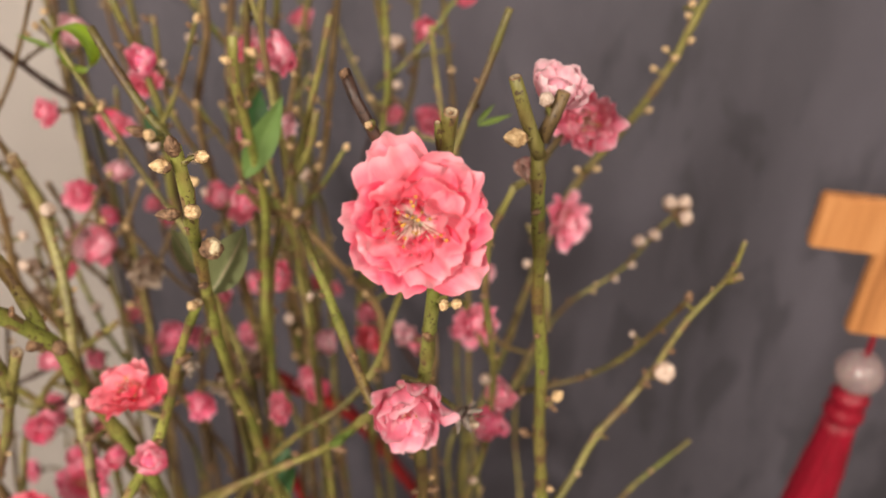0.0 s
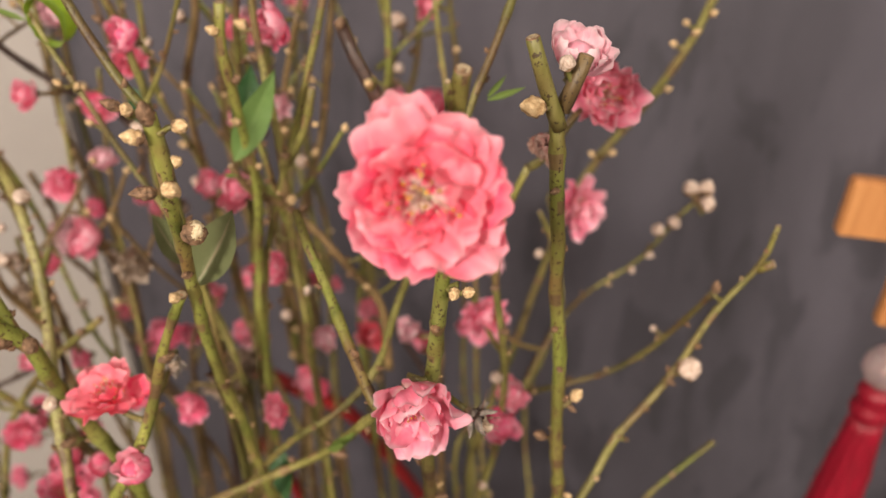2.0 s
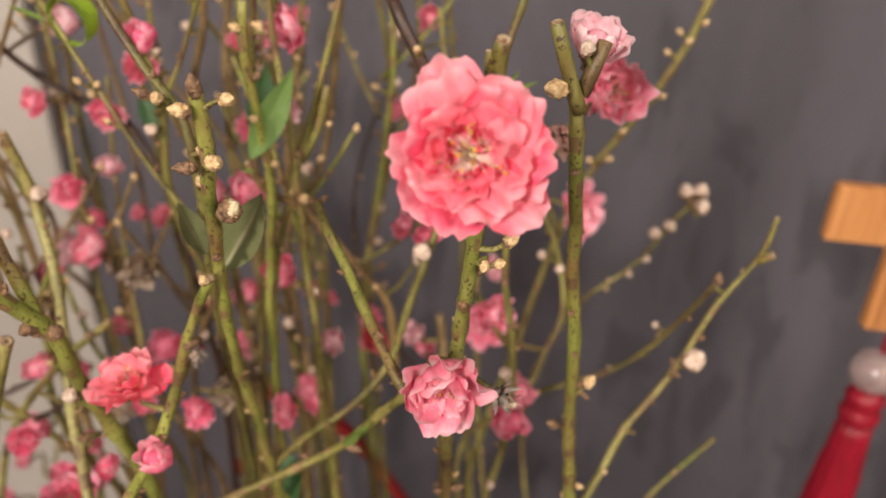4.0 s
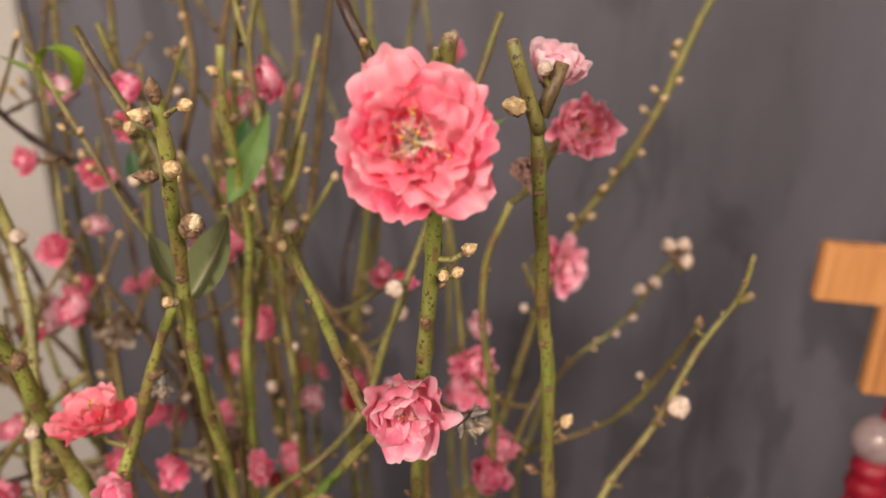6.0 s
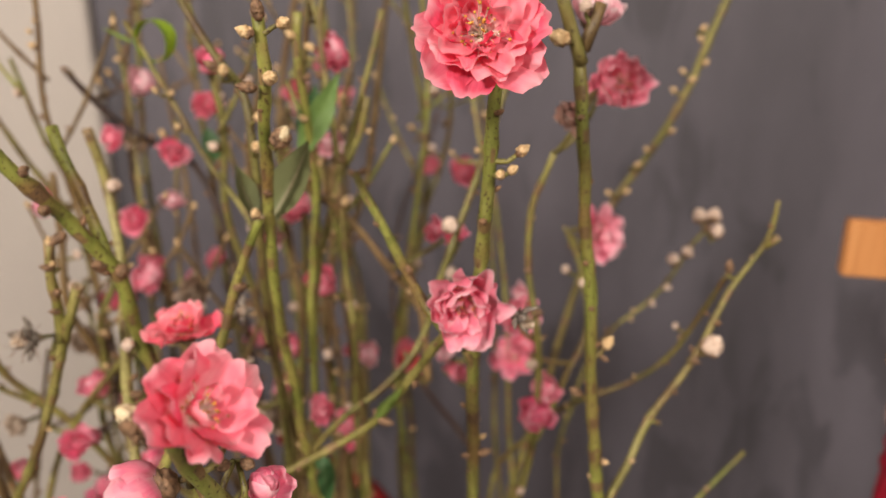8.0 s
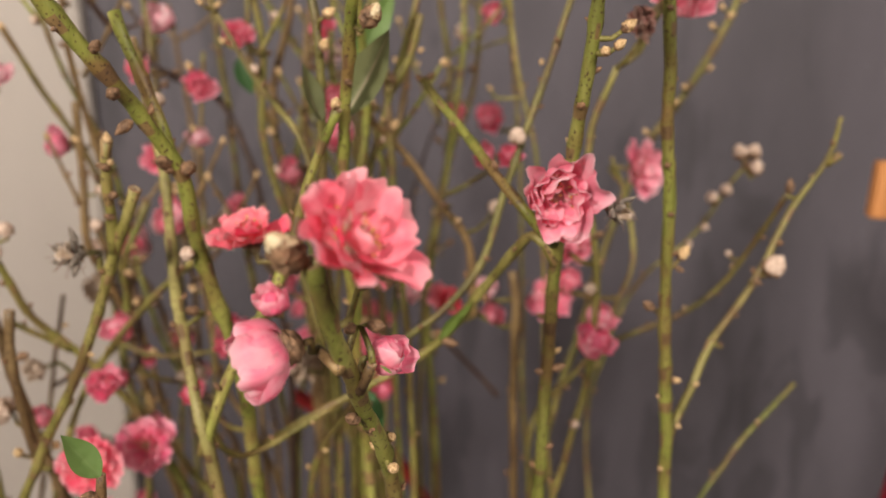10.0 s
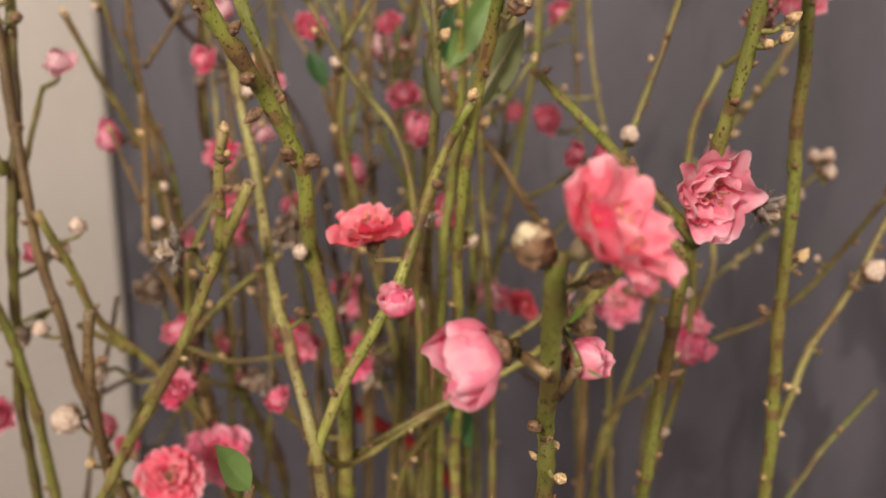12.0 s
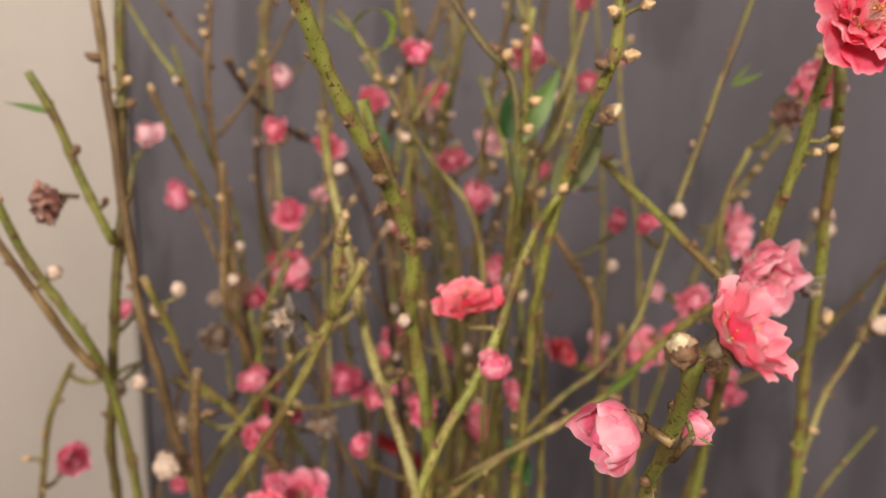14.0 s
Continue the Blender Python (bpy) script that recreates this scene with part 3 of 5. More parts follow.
class Twig:
    """A cut peach branch: stem, side twigs, buds, blossoms and leaves, all parts of one thing."""

    def __init__(self, label, points, r0, r1, tone="green", seed=0, foot=True):
        self.rng = random.Random(seed * 17 + 5)
        pts = [Vector(p) for p in points]
        if foot:
            low = pts[-1]
            run = (low - pts[-2]).normalized()
            run = (run + Vector((0, 0, -0.6))).normalized()
            low = low + run * 0.05
            pts.append(low)
            away = (low - MOUTH) * Vector((1, 1, 0))
            rim = MOUTH + away * min(1.0, 0.115 / max(away.length, 1e-6))
            pts.append(low.lerp(rim, 0.5) + away * 0.12)
            pts.append(rim)
            pts.append(Vector((MOUTH.x + 0.5 * (rim.x - MOUTH.x), MOUTH.y + 0.5 * (rim.y - MOUTH.y), 0.36)))
        self.base = pts[-1].copy()
        self.thing = tagged(new("peach_branch"), label, "branch", "cut peach branches in the vase")
        self.thing.empty_display_size = 0.02
        self.thing.matrix_basis = Matrix.Translation(self.base)
        self.tone = tone
        self.paths = []
        TWIGS.append(self)
        self.stem("stem", pts, r0, r1, tone)

    def stem(self, name, pts, r0, r1, tone):
        bm = bmesh.new()
        path = smooth_path([Vector(p) - self.base for p in pts])
        tube(bm, path, r0 / 1000, r1 / 1000, self.rng, knots=name != "stalk")
        if name != "stalk":
            self.paths += path
        return part(name, finish(bm, name, [BARK[tone], CUT, BARK["dark" if tone == "dark" else "brown"], SCALE, TAN]), self.thing)

    def twig(self, pts, r0, r1, tone=None):
        self.stem("side_twig", pts, r0, r1, tone or self.tone)
        return self

    def join(self, foot, back, radius):
        """A short stalk from the foot of a bud or blossom to the nearest wood below it."""
        near = min(self.paths, key=lambda q: (q - foot).length + max(0.0, q.z - foot.z))
        gap = (near - foot).length
        if gap > 0.0035:
            bend = foot + back * min(0.4 * gap, 0.012)
            self.stem("stalk", [foot + self.base, bend + self.base, foot.lerp(near, 0.6) + Vector((0, 0, -0.12 * gap)) + self.base, near + self.base], radius, radius * 1.3, "brown" if self.tone == "dark" else "olive")

    def bud(self, place, *rest):
        WAITING.append(("bud", self, Vector(place), rest))
        return self

    def blossom(self, place, *rest):
        WAITING.append(("blossom", self, Vector(place), rest))
        return self

    def distance(self, place):
        return min((q + self.base - place).length for q in self.paths)

    def add_bud(self, place, direction, size, kind="tan"):
        """size: the bud's length in millimetres; place: its middle."""
        d = Vector(direction).normalized()
        foot = Vector(place) - self.base - d * size * BUD_SCALE[kind] / 2000
        self.join(foot, -d, 0.7)
        part("bud", self.rng.choice(BUDS[kind]), self.thing, aim(foot, d, size * BUD_SCALE[kind] / 1000, self.rng.uniform(0, 6)))
        return self

    def leaf(self, place, direction, size, kind="small", face=(0.1, -0.8, 0.6)):
        """size in millimetres; place: the leaf's foot; direction: where it points; face: where its upper side looks."""
        y = Vector(direction).normalized()
        z = Vector(face)
        z = (z - z.dot(y) * y).normalized()
        m = Matrix((y.cross(z), y, z)).transposed().to_4x4()
        part("leaf", LEAVES[kind], self.thing, Matrix.Translation(Vector(place) - self.base) @ m @ Matrix.Scale(size / 1000, 4))
        return self

    def add_blossom(self, place, facing, size, tone="coral", form="open", label=""):
        """size: the blossom's width in millimetres; place: its middle."""
        rng = self.rng
        s = size / 1000 * {"double": 1.0, "open": 1.12, "cup": 0.98, "closed": 0.86, "loose": 1.0, "ragged": 1.0, "husk": 1.0, "shell": 1.0}[form]
        d = Vector(facing).normalized()
        drop = {"open": 0.02, "double": 0.05, "cup": 0.24, "closed": 0.42, "loose": 0.12, "ragged": 0.16, "husk": 0.1, "shell": 0.16}[form]
        m = aim(Vector(place) - self.base - d * s * drop, d, s, rng.uniform(0, 6))
        flower = part("blossom", rng.choice(CALYXES), self.thing, m, label)
        self.join(m @ Vector((0, 0, -0.2)), -d, 0.9)
        if form == "closed":
            part("petal_core", CORES[tone], flower, Matrix.Translation((0, 0, 0.10)))
            part("calyx", BUDS["brown"][0], flower, Matrix.Translation((0, 0, -0.24)) @ Matrix.Diagonal((1.0, 1.0, 0.55, 1)))
        whorls = {
            "open": [(6, 0.47, 8, 0.05, "flat"), (6, 0.40, 28, 0.04, "flat"), (4, 0.27, 44, 0.04, "cup")],
            "double": [(9, 0.475, 0, 0.05, "flat"), (9, 0.425, 14, 0.045, "flat"), (8, 0.35, 26, 0.045, "flat"), (6, 0.27, 34, 0.05, "cup"), (3, 0.17, 44, 0.06, "cup")],
            "cup": [(6, 0.60, 16, 0.04, "cup"), (6, 0.54, 32, 0.03, "cup"), (5, 0.46, 42, 0.02, "wrap")],
            "closed": [(5, 1.08, -10, 0.02, "ball"), (5, 1.02, -2, 0.01, "ball"), (4, 0.90, 8, 0.0, "wrap")],
            "loose": [(6, 0.54, 8, 0.05, "flat"), (6, 0.46, 26, 0.05, "flat"), (4, 0.28, 48, 0.05, "cup")],
            "ragged": [(7, 0.48, 4, 0.05, "cup"), (8, 0.45, 26, 0.05, "cup"), (7, 0.37, 46, 0.04, "cup"), (4, 0.27, 64, 0.03, "cup")],
            "shell": [(7, 0.50, 10, 0.05, "cup"), (6, 0.46, 30, 0.05, "cup"), (5, 0.36, 44, 0.06, "flat"), (3, 0.24, 56, 0.05, "cup")],
            "husk": [(3, 0.42, 55, 0.02, "wrap")],
        }[form]
        for k, (n, length, lift, out, shape) in enumerate(whorls):
            for i in range(n):
                a = 2 * math.pi * (i + 0.5 * k) / n + rng.uniform(-0.17, 0.17)
                wild = {"double": 1.15, "loose": 1.2, "ragged": 1.15, "closed": 0.5}.get(form, 1.0)
                tilt = radians(lift + wild * rng.uniform(-8, 8))
                pm = (Matrix.Rotation(a, 4, "Z") @ Matrix.Translation((0, out, 0.012 * k)) @ Matrix.Rotation(tilt, 4, "X")
                      @ Matrix.Rotation(wild * rng.uniform(-0.28, 0.28), 4, "Y") @ Matrix.Scale(length * rng.uniform(1 - 0.14 * wild, 1 + 0.08 * wild), 4))
                part("petal", rng.choice(PETALS[tone, shape]), flower, pm)
        if form == "husk":
            part("sepal_star", HUSKS[rng.randrange(2)], flower)
            part("stamen_tuft", STAMENS[3], flower)
        if form in ("open", "double", "loose", "ragged", "shell"):
            part("stamen_tuft", STAMENS[0 if form in ("double", "loose") else rng.choice((1, 2))], flower)
        return self


# the branch that carries the large coral blossom

b = Twig('green peach branch with a large double coral blossom', [(0.0022, 0.1840, 1.2234), (0.0009, 0.1870, 1.2126), (-0.0030, 0.1970, 1.1606), (-0.0049, 0.2060, 1.1313), (-0.0079, 0.2150, 1.0962), (-0.0080, 0.2270, 1.0443), (-0.0080, 0.2330, 1.0116)], 1.9, 3.5, 'green', 1)
b.twig([(-0.0228, 0.1840, 1.2338), (-0.0201, 0.1810, 1.2274), (-0.0171, 0.1800, 1.2212), (-0.0126, 0.1800, 1.2128), (-0.0010, 0.1800, 1.2025)], 1.5, 1.5, 'dark')
b.bud((-0.0172, 0.1760, 1.2235), (-0.3, -0.9, 0.1), 4, 'tan')
b.bud((-0.0226, 0.1820, 1.2339), (0.3, -0.5, 0.8), 5, 'brown')
b.twig([(-0.0013, 0.1840, 1.2208), (-0.0005, 0.1870, 1.2126)], 0.8, 1.2)
b.blossom((-0.0062, 0.1660, 1.2038), (-0.02, -0.92, 0.36), 38, 'coral', 'double', 'large fully open coral double blossom')
b.blossom((-0.0118, 0.1950, 1.1180), (0.10, -0.97, -0.05), 33, 'blush', 'shell', 'crumpled half-open pink blossom')
b.blossom((0.0078, 0.1980, 1.1120), (0.75, -0.6, -0.2), 16, 'faded', 'husk', 'withered brown calyx with dry stamens')
b.bud((0.0040, 0.1900, 1.1630), (0.5, -0.6, 0.5), 7, 'tan')
b.bud((0.0071, 0.1930, 1.1682), (0.7, -0.3, 0.6), 8, 'tan')
b.bud((0.0002, 0.1920, 1.1609), (-0.2, -0.8, -0.1), 7, 'tan')
b.bud((-0.0109, 0.2260, 1.0457), (-0.8, -0.4, 0.3), 6, 'brown')
b.bud((-0.0038, 0.2260, 1.0472), (0.8, -0.3, 0.4), 8, 'brown')
b.twig([(-0.0510, 0.2570, 1.1490), (-0.0415, 0.2375, 1.1370), (-0.0315, 0.2175, 1.1245), (-0.0215, 0.2010, 1.1125), (-0.0110, 0.2030, 1.1000)], 1.5, 1.8)
b.bud((-0.0524, 0.2570, 1.1495), (-0.5, -0.4, 0.5), 6, 'brown')
b.bud((-0.0483, 0.2570, 1.1503), (0.6, -0.3, 0.5), 6, 'brown')
b.twig([(-0.1181, 0.2520, 1.0047), (-0.0951, 0.2500, 1.0203), (-0.0709, 0.2500, 1.0329), (-0.0470, 0.2470, 1.0501), (-0.0287, 0.2350, 1.0775), (-0.0157, 0.2180, 1.0995), (-0.0083, 0.2150, 1.0898)], 1.4, 1.9, 'olive')
b.leaf((-0.0465, 0.2450, 1.0516), (0.602, -0.207, 0.771), 24.1, 'sprout', (0.1, -0.8, 0.6))
b.leaf((-0.0465, 0.2450, 1.0516), (0.464, -0.413, 0.784), 24.2, 'sprout', (0.1, -0.8, 0.6))
b.bud((-0.0424, 0.2440, 1.0508), (0.9, -0.2, -0.2), 9, 'brown')
b.bud((-0.0623, 0.2490, 1.0428), (-0.6, -0.3, 0.6), 6, 'brown')

# the upright branch with forked cut tip, pale half-open blossom and the twig with white buds

b = Twig('upright green peach branch with a forked cut tip', [(0.0285, 0.2310, 1.1960), (0.0300, 0.2280, 1.1730), (0.0331, 0.2310, 1.1345), (0.0363, 0.2340, 1.1016), (0.0382, 0.2370, 1.0660), (0.0409, 0.2390, 1.0355), (0.0435, 0.2420, 1.0047)], 2.2, 2.7, 'green', 2)
b.twig([(0.0206, 0.2240, 1.2173), (0.0232, 0.2250, 1.2090), (0.0265, 0.2270, 1.1991), (0.0296, 0.2290, 1.1906)], 1.9, 2.3, 'olive')
b.twig([(0.0359, 0.2320, 1.2099), (0.0332, 0.2310, 1.2018), (0.0302, 0.2300, 1.1949)], 2.1, 2.5, 'brown')
b.blossom((0.0350, 0.2380, 1.2085), (0.15, -0.55, 0.8), 15.5, 'pale', 'closed', 'pale pink half-open blossom')
b.bud((0.0210, 0.2220, 1.1995), (-0.8, -0.5, 0.3), 13, 'tan')
b.bud((0.0302, 0.2280, 1.2093), (-0.1, -0.6, 0.5), 6, 'wool')
# petals toned paler than deep pink to offset the shadow falling on them
b.blossom((0.0525, 0.2814, 1.1791), (0.12, -0.93, 0.30), 31, 'blush', 'shell', 'deep pink open blossom seen nearly from the side')
b.blossom((0.0311, 0.2620, 1.1694), (-0.6, -0.6, -0.4), 17, 'dry', 'ragged', 'withered dark red blossom')
b.blossom((0.0591, 0.3515, 1.0977), (0.6, -0.75, 0.1), 29, 'blush', 'open', 'small coral blossom half hidden by the stem')
b.bud((0.0435, 0.2360, 1.0870), (0.45, -0.2, 0.85), 10, 'tan')
b.bud((0.0424, 0.2360, 1.0804), (0.7, -0.5, -0.3), 5, 'brown')
b.bud((0.0440, 0.2360, 1.0360), (0.8, -0.5, 0.2), 6, 'tan')
b.bud((0.0320, 0.2380, 1.0660), (-0.7, -0.4, 0.6), 9, 'brown')
b.bud((0.0288, 0.2240, 1.1734), (-0.7, -0.6, 0.1), 5, 'brown')
b.bud((0.0360, 0.2310, 1.1026), (0.2, -0.9, 0.2), 5, 'brown')
b.bud((0.0392, 0.2400, 1.0274), (-0.6, -0.5, 0.5), 5, 'tan')
b.twig([(0.1185, 0.2760, 1.1310), (0.1153, 0.2770, 1.1136), (0.1015, 0.2750, 1.0937), (0.0925, 0.2720, 1.0752), (0.0847, 0.2700, 1.0611), (0.0677, 0.2630, 1.0405), (0.0573, 0.2560, 1.0218), (0.0481, 0.2470, 1.0113), (0.0442, 0.2430, 0.9992)], 1.0, 1.8, 'olive')
b.twig([(0.1189, 0.2740, 1.1162), (0.1148, 0.2770, 1.1119)], 1.3, 1.5)
b.bud((0.0940, 0.2690, 1.0710), (0.40, -0.40, 0.82), 12.5, 'wool')
b.bud((0.0872, 0.2680, 1.0640), (0.8, -0.4, -0.2), 5, 'brown')
b.bud((0.1017, 0.2790, 1.1024), (-0.1, -0.2, 1), 9, 'brown')
b.bud((0.0590, 0.2540, 1.0256), (0.2, -0.5, 0.7), 5, 'tan')
b.bud((0.0710, 0.2620, 1.0396), (-0.4, -0.5, 0.7), 4, 'brown')
b.bud((0.0495, 0.2460, 1.0111), (0.9, -0.4, 0), 5, 'tan')

# the long olive twig behind it that bends low

b = Twig('thin olive peach twig bending low', [(0.1027, 0.2820, 1.0983), (0.0954, 0.2900, 1.0785), (0.0858, 0.3020, 1.0522), (0.0663, 0.3050, 1.0361), (0.0380, 0.3100, 1.0215), (0.0219, 0.3200, 1.0007)], 1.2, 1.7, 'olive', 3)
b.bud((0.0860, 0.2980, 1.0683), (-0.5, -0.4, 0.7), 4, 'wool')
b.bud((0.0389, 0.3080, 1.0239), (-0.2, -0.5, 0.8), 5, 'tan')
b.bud((0.0698, 0.3040, 1.0408), (0, -0.4, 0.9), 4, 'tan')

b = Twig('short bare olive twig with a cut tip', [(0.1210, 0.2940, 1.0055), (0.1061, 0.2920, 0.9893), (0.0900, 0.2880, 0.9707)], 1.2, 1.6, 'green', 4)
b.bud((0.1033, 0.2900, 0.9888), (-0.6, -0.5, 0.6), 4, 'tan')

b = Twig('thin dark peach twig tipped with white buds', [(0.1168, 0.3570, 1.1023), (0.1147, 0.3570, 1.0964), (0.1094, 0.3580, 1.0896), (0.0982, 0.3620, 1.0670), (0.0864, 0.3650, 1.0518), (0.0719, 0.3660, 1.0397), (0.0597, 0.3700, 1.0189), (0.0521, 0.3750, 0.9890)], 0.9, 1.5, 'olive', 5)
b.bud((0.1110, 0.3550, 1.1050), (-0.4, -0.15, 0.9), 10, 'wool')
b.bud((0.1182, 0.3550, 1.1051), (0.2, -0.15, 0.9), 10, 'wool')
b.bud((0.1201, 0.3550, 1.0968), (0.2, -0.15, 0.9), 10, 'wool')
b.bud((0.1000, 0.3580, 1.0812), (0, -0.5, 0.7), 8.5, 'wool')
b.bud((0.1068, 0.3580, 1.0851), (0, -0.5, 0.7), 8.5, 'wool')
b.bud((0.1150, 0.3560, 1.0984), (0.1, -0.4, 0.9), 9, 'brown')
b.bud((0.0984, 0.3620, 1.0644), (0.7, -0.4, -0.2), 6, 'wool')
b.bud((0.0908, 0.3620, 1.0554), (0.6, -0.5, -0.4), 5, 'wool')
b.bud((0.0816, 0.3640, 1.0507), (-0.4, -0.5, 0.7), 5, 'tan')

# the tall olive branch that leans to the east

b = Twig('tall olive peach branch lined with small buds', [(0.2250, 0.3850, 1.5000), (0.1650, 0.3800, 1.3000), (0.1202, 0.3760, 1.2021), (0.1060, 0.3760, 1.1646), (0.0906, 0.3800, 1.1337), (0.0737, 0.3820, 1.1092), (0.0625, 0.3820, 1.0841), (0.0491, 0.3780, 1.0463), (0.0367, 0.3720, 1.0048), (0.0208, 0.3660, 0.9549)], 1.6, 2.4, 'olive', 6)
b.bud((0.1111, 0.3740, 1.1913), (-0.6, -0.4, 0.5), 7, 'tan')
b.bud((0.1143, 0.3740, 1.1796), (0.6, -0.4, 0.5), 7, 'tan')
b.bud((0.1031, 0.3740, 1.1756), (-0.6, -0.4, 0.5), 7, 'tan')
b.bud((0.1083, 0.3740, 1.1713), (0.7, -0.4, 0.5), 7, 'tan')
b.bud((0.0988, 0.3740, 1.1663), (-0.6, -0.4, 0.5), 7, 'tan')
b.bud((0.0994, 0.3740, 1.1453), (0.7, -0.4, 0.5), 7, 'tan')
b.bud((0.0867, 0.3740, 1.1361), (-0.5, -0.4, 0.5), 7, 'tan')
b.bud((0.1123, 0.3740, 1.1967), (0.5, -0.4, 0.5), 7, 'tan')
b.bud((0.0828, 0.3740, 1.1282), (0.6, -0.4, 0.5), 7, 'tan')
b.bud((0.0677, 0.3740, 1.1134), (-0.6, -0.4, 0.5), 7, 'tan')
b.bud((0.0776, 0.3740, 1.1138), (0.7, -0.4, 0.5), 7, 'tan')

# the olive branch with two small pink blossoms under the large ones

b = Twig('olive peach branch with two small pink blossoms', [(0.0281, 0.2850, 1.1511), (0.0246, 0.2860, 1.1421), (0.0188, 0.2860, 1.1273), (0.0177, 0.2840, 1.1005), (0.0206, 0.2800, 1.0787), (0.0221, 0.2780, 1.0557), (0.0186, 0.2780, 1.0144), (0.0107, 0.2780, 0.9795)], 1.4, 2.3, 'olive', 7)
b.blossom((0.0205, 0.2700, 1.0385), (-0.15, -0.85, 0.45), 17, 'magenta', 'closed', 'small deep pink half-open blossom')
b.blossom((0.0258, 0.2840, 1.0454), (0.3, -0.5, 0.8), 14, 'blush', 'closed', 'pale pink closed blossom')
b.bud((0.0185, 0.2760, 1.0606), (-0.3, -0.6, 0.6), 7, 'wool')
b.bud((0.0215, 0.2760, 1.0839), (0.4, -0.6, 0.5), 8, 'brown')
b.bud((0.0141, 0.2760, 0.9978), (0.7, -0.4, 0.2), 6, 'wool')
b.bud((0.0169, 0.2800, 1.1017), (-0.7, -0.5, 0.3), 6, 'brown')
b.twig([(0.0392, 0.3300, 1.1071), (0.0471, 0.3300, 1.0866), (0.0506, 0.3250, 1.0576), (0.0375, 0.3100, 1.0358), (0.0216, 0.2820, 1.0207)], 1.0, 1.6, 'olive')
b.bud((0.0399, 0.3300, 1.0858), (-0.5, -0.5, 0.6), 6, 'wool')
b.bud((0.0483, 0.3280, 1.0794), (0.6, -0.5, 0.5), 6, 'wool')
b.blossom((0.0171, 0.3570, 1.0285), (-0.2, -0.8, 0.4), 24, 'pink', 'open', 'coral blossom deep in the bunch')
b.blossom((0.0200, 0.3280, 1.0480), (0.3, -0.8, 0.4), 17, 'pink', 'cup')

# the diagonal branch behind the large blossom

b = Twig('slender green peach branch crossing behind the blossoms', [(0.0231, 0.2880, 1.2188), (0.0154, 0.2850, 1.1964), (0.0051, 0.2800, 1.1704), (-0.0065, 0.2750, 1.1370), (-0.0173, 0.2680, 1.1105), (-0.0282, 0.2620, 1.0786), (-0.0425, 0.2580, 1.0605), (-0.0617, 0.2580, 1.0455), (-0.0827, 0.2620, 1.0171)], 1.3, 1.9, 'olive', 8)
b.bud((-0.0042, 0.2760, 1.1541), (-0.3, -0.5, 0.8), 5, 'tan')
b.bud((-0.0158, 0.2600, 1.1277), (-0.4, -0.6, 0.6), 9, 'wool')
b.blossom((-0.0140, 0.2960, 1.1143), (-0.2, -0.85, 0.3), 15, 'magenta', 'ragged', 'small magenta blossom')
b.blossom((-0.0230, 0.3100, 1.1129), (-0.5, -0.7, 0.3), 10, 'pink', 'closed')
b.leaf((0.0125, 0.2800, 1.1782), (0.9, -0.2, 0.35), 15, 'sprout')
b.leaf((0.0125, 0.2800, 1.1793), (0.6, -0.2, 0.8), 12, 'sprout')

b = Twig('thin olive peach twig with coral blossoms', [(-0.0057, 0.3700, 1.1877), (-0.0028, 0.3700, 1.1626), (0.0012, 0.3680, 1.1369), (0.0079, 0.3650, 1.1093), (0.0123, 0.3600, 1.0660), (0.0143, 0.3580, 1.0149)], 1.0, 1.7, 'olive', 9)
b.bud((0.0048, 0.3640, 1.1170), (0.7, -0.4, 0.3), 5, 'wool')
b.bud((-0.0144, 0.3700, 1.1369), (-0.4, -0.5, 0.6), 6, 'tan')
b.twig([(-0.0218, 0.4700, 1.1489), (-0.0312, 0.4750, 1.1198), (-0.0445, 0.4700, 1.0895), (-0.0544, 0.4600, 1.0505), (-0.0480, 0.4400, 0.9954), (-0.0076, 0.3800, 0.9622)], 0.8, 1.4, 'dark')
b.bud((-0.0272, 0.4680, 1.1226), (0.5, -0.5, 0.5), 8, 'wool')

b = Twig('slim olive peach branch with round coral blossoms near its top', [(-0.0040, 0.4220, 1.2250), (0.0000, 0.4200, 1.1880), (0.0025, 0.4200, 1.1600), (0.0055, 0.4190, 1.1320), (0.0080, 0.4100, 1.0800), (0.0090, 0.4000, 1.0000)], 1.1, 1.8, 'olive', 35)
b.blossom((0.0110, 0.4200, 1.1880), (0.2, -0.9, 0.3), 17, 'pink', 'cup', 'pink rounded blossom')
b.blossom((-0.0080, 0.4120, 1.1735), (-0.4, -0.85, 0.3), 16, 'pink', 'cup')
b.blossom((-0.0080, 0.4350, 1.1140), (-0.1, -0.9, 0.3), 24, 'pink', 'ragged', 'coral rounded blossom')
b.bud((-0.0250, 0.4200, 1.1640), (-0.4, -0.5, 0.7), 11, 'wool')
b.bud((0.0045, 0.4170, 1.1500), (0.7, -0.5, 0.4), 7, 'tan')

b = Twig('thin olive peach branch against the wall with a pink blossom', [(-0.0760, 0.5050, 1.2150), (-0.0800, 0.5040, 1.1700), (-0.0840, 0.5000, 1.1300), (-0.0860, 0.4850, 1.0600), (-0.0850, 0.4600, 0.9700)], 1.2, 1.9, 'olive', 36)
b.blossom((-0.0870, 0.5000, 1.1520), (-0.2, -0.9, 0.3), 18, 'pink', 'cup', 'pink rounded blossom')
b.bud((-0.0790, 0.5000, 1.1780), (0.6, -0.5, 0.5), 8, 'tan')
b.bud((-0.0845, 0.4980, 1.1380), (0.5, -0.5, 0.5), 8, 'tan')

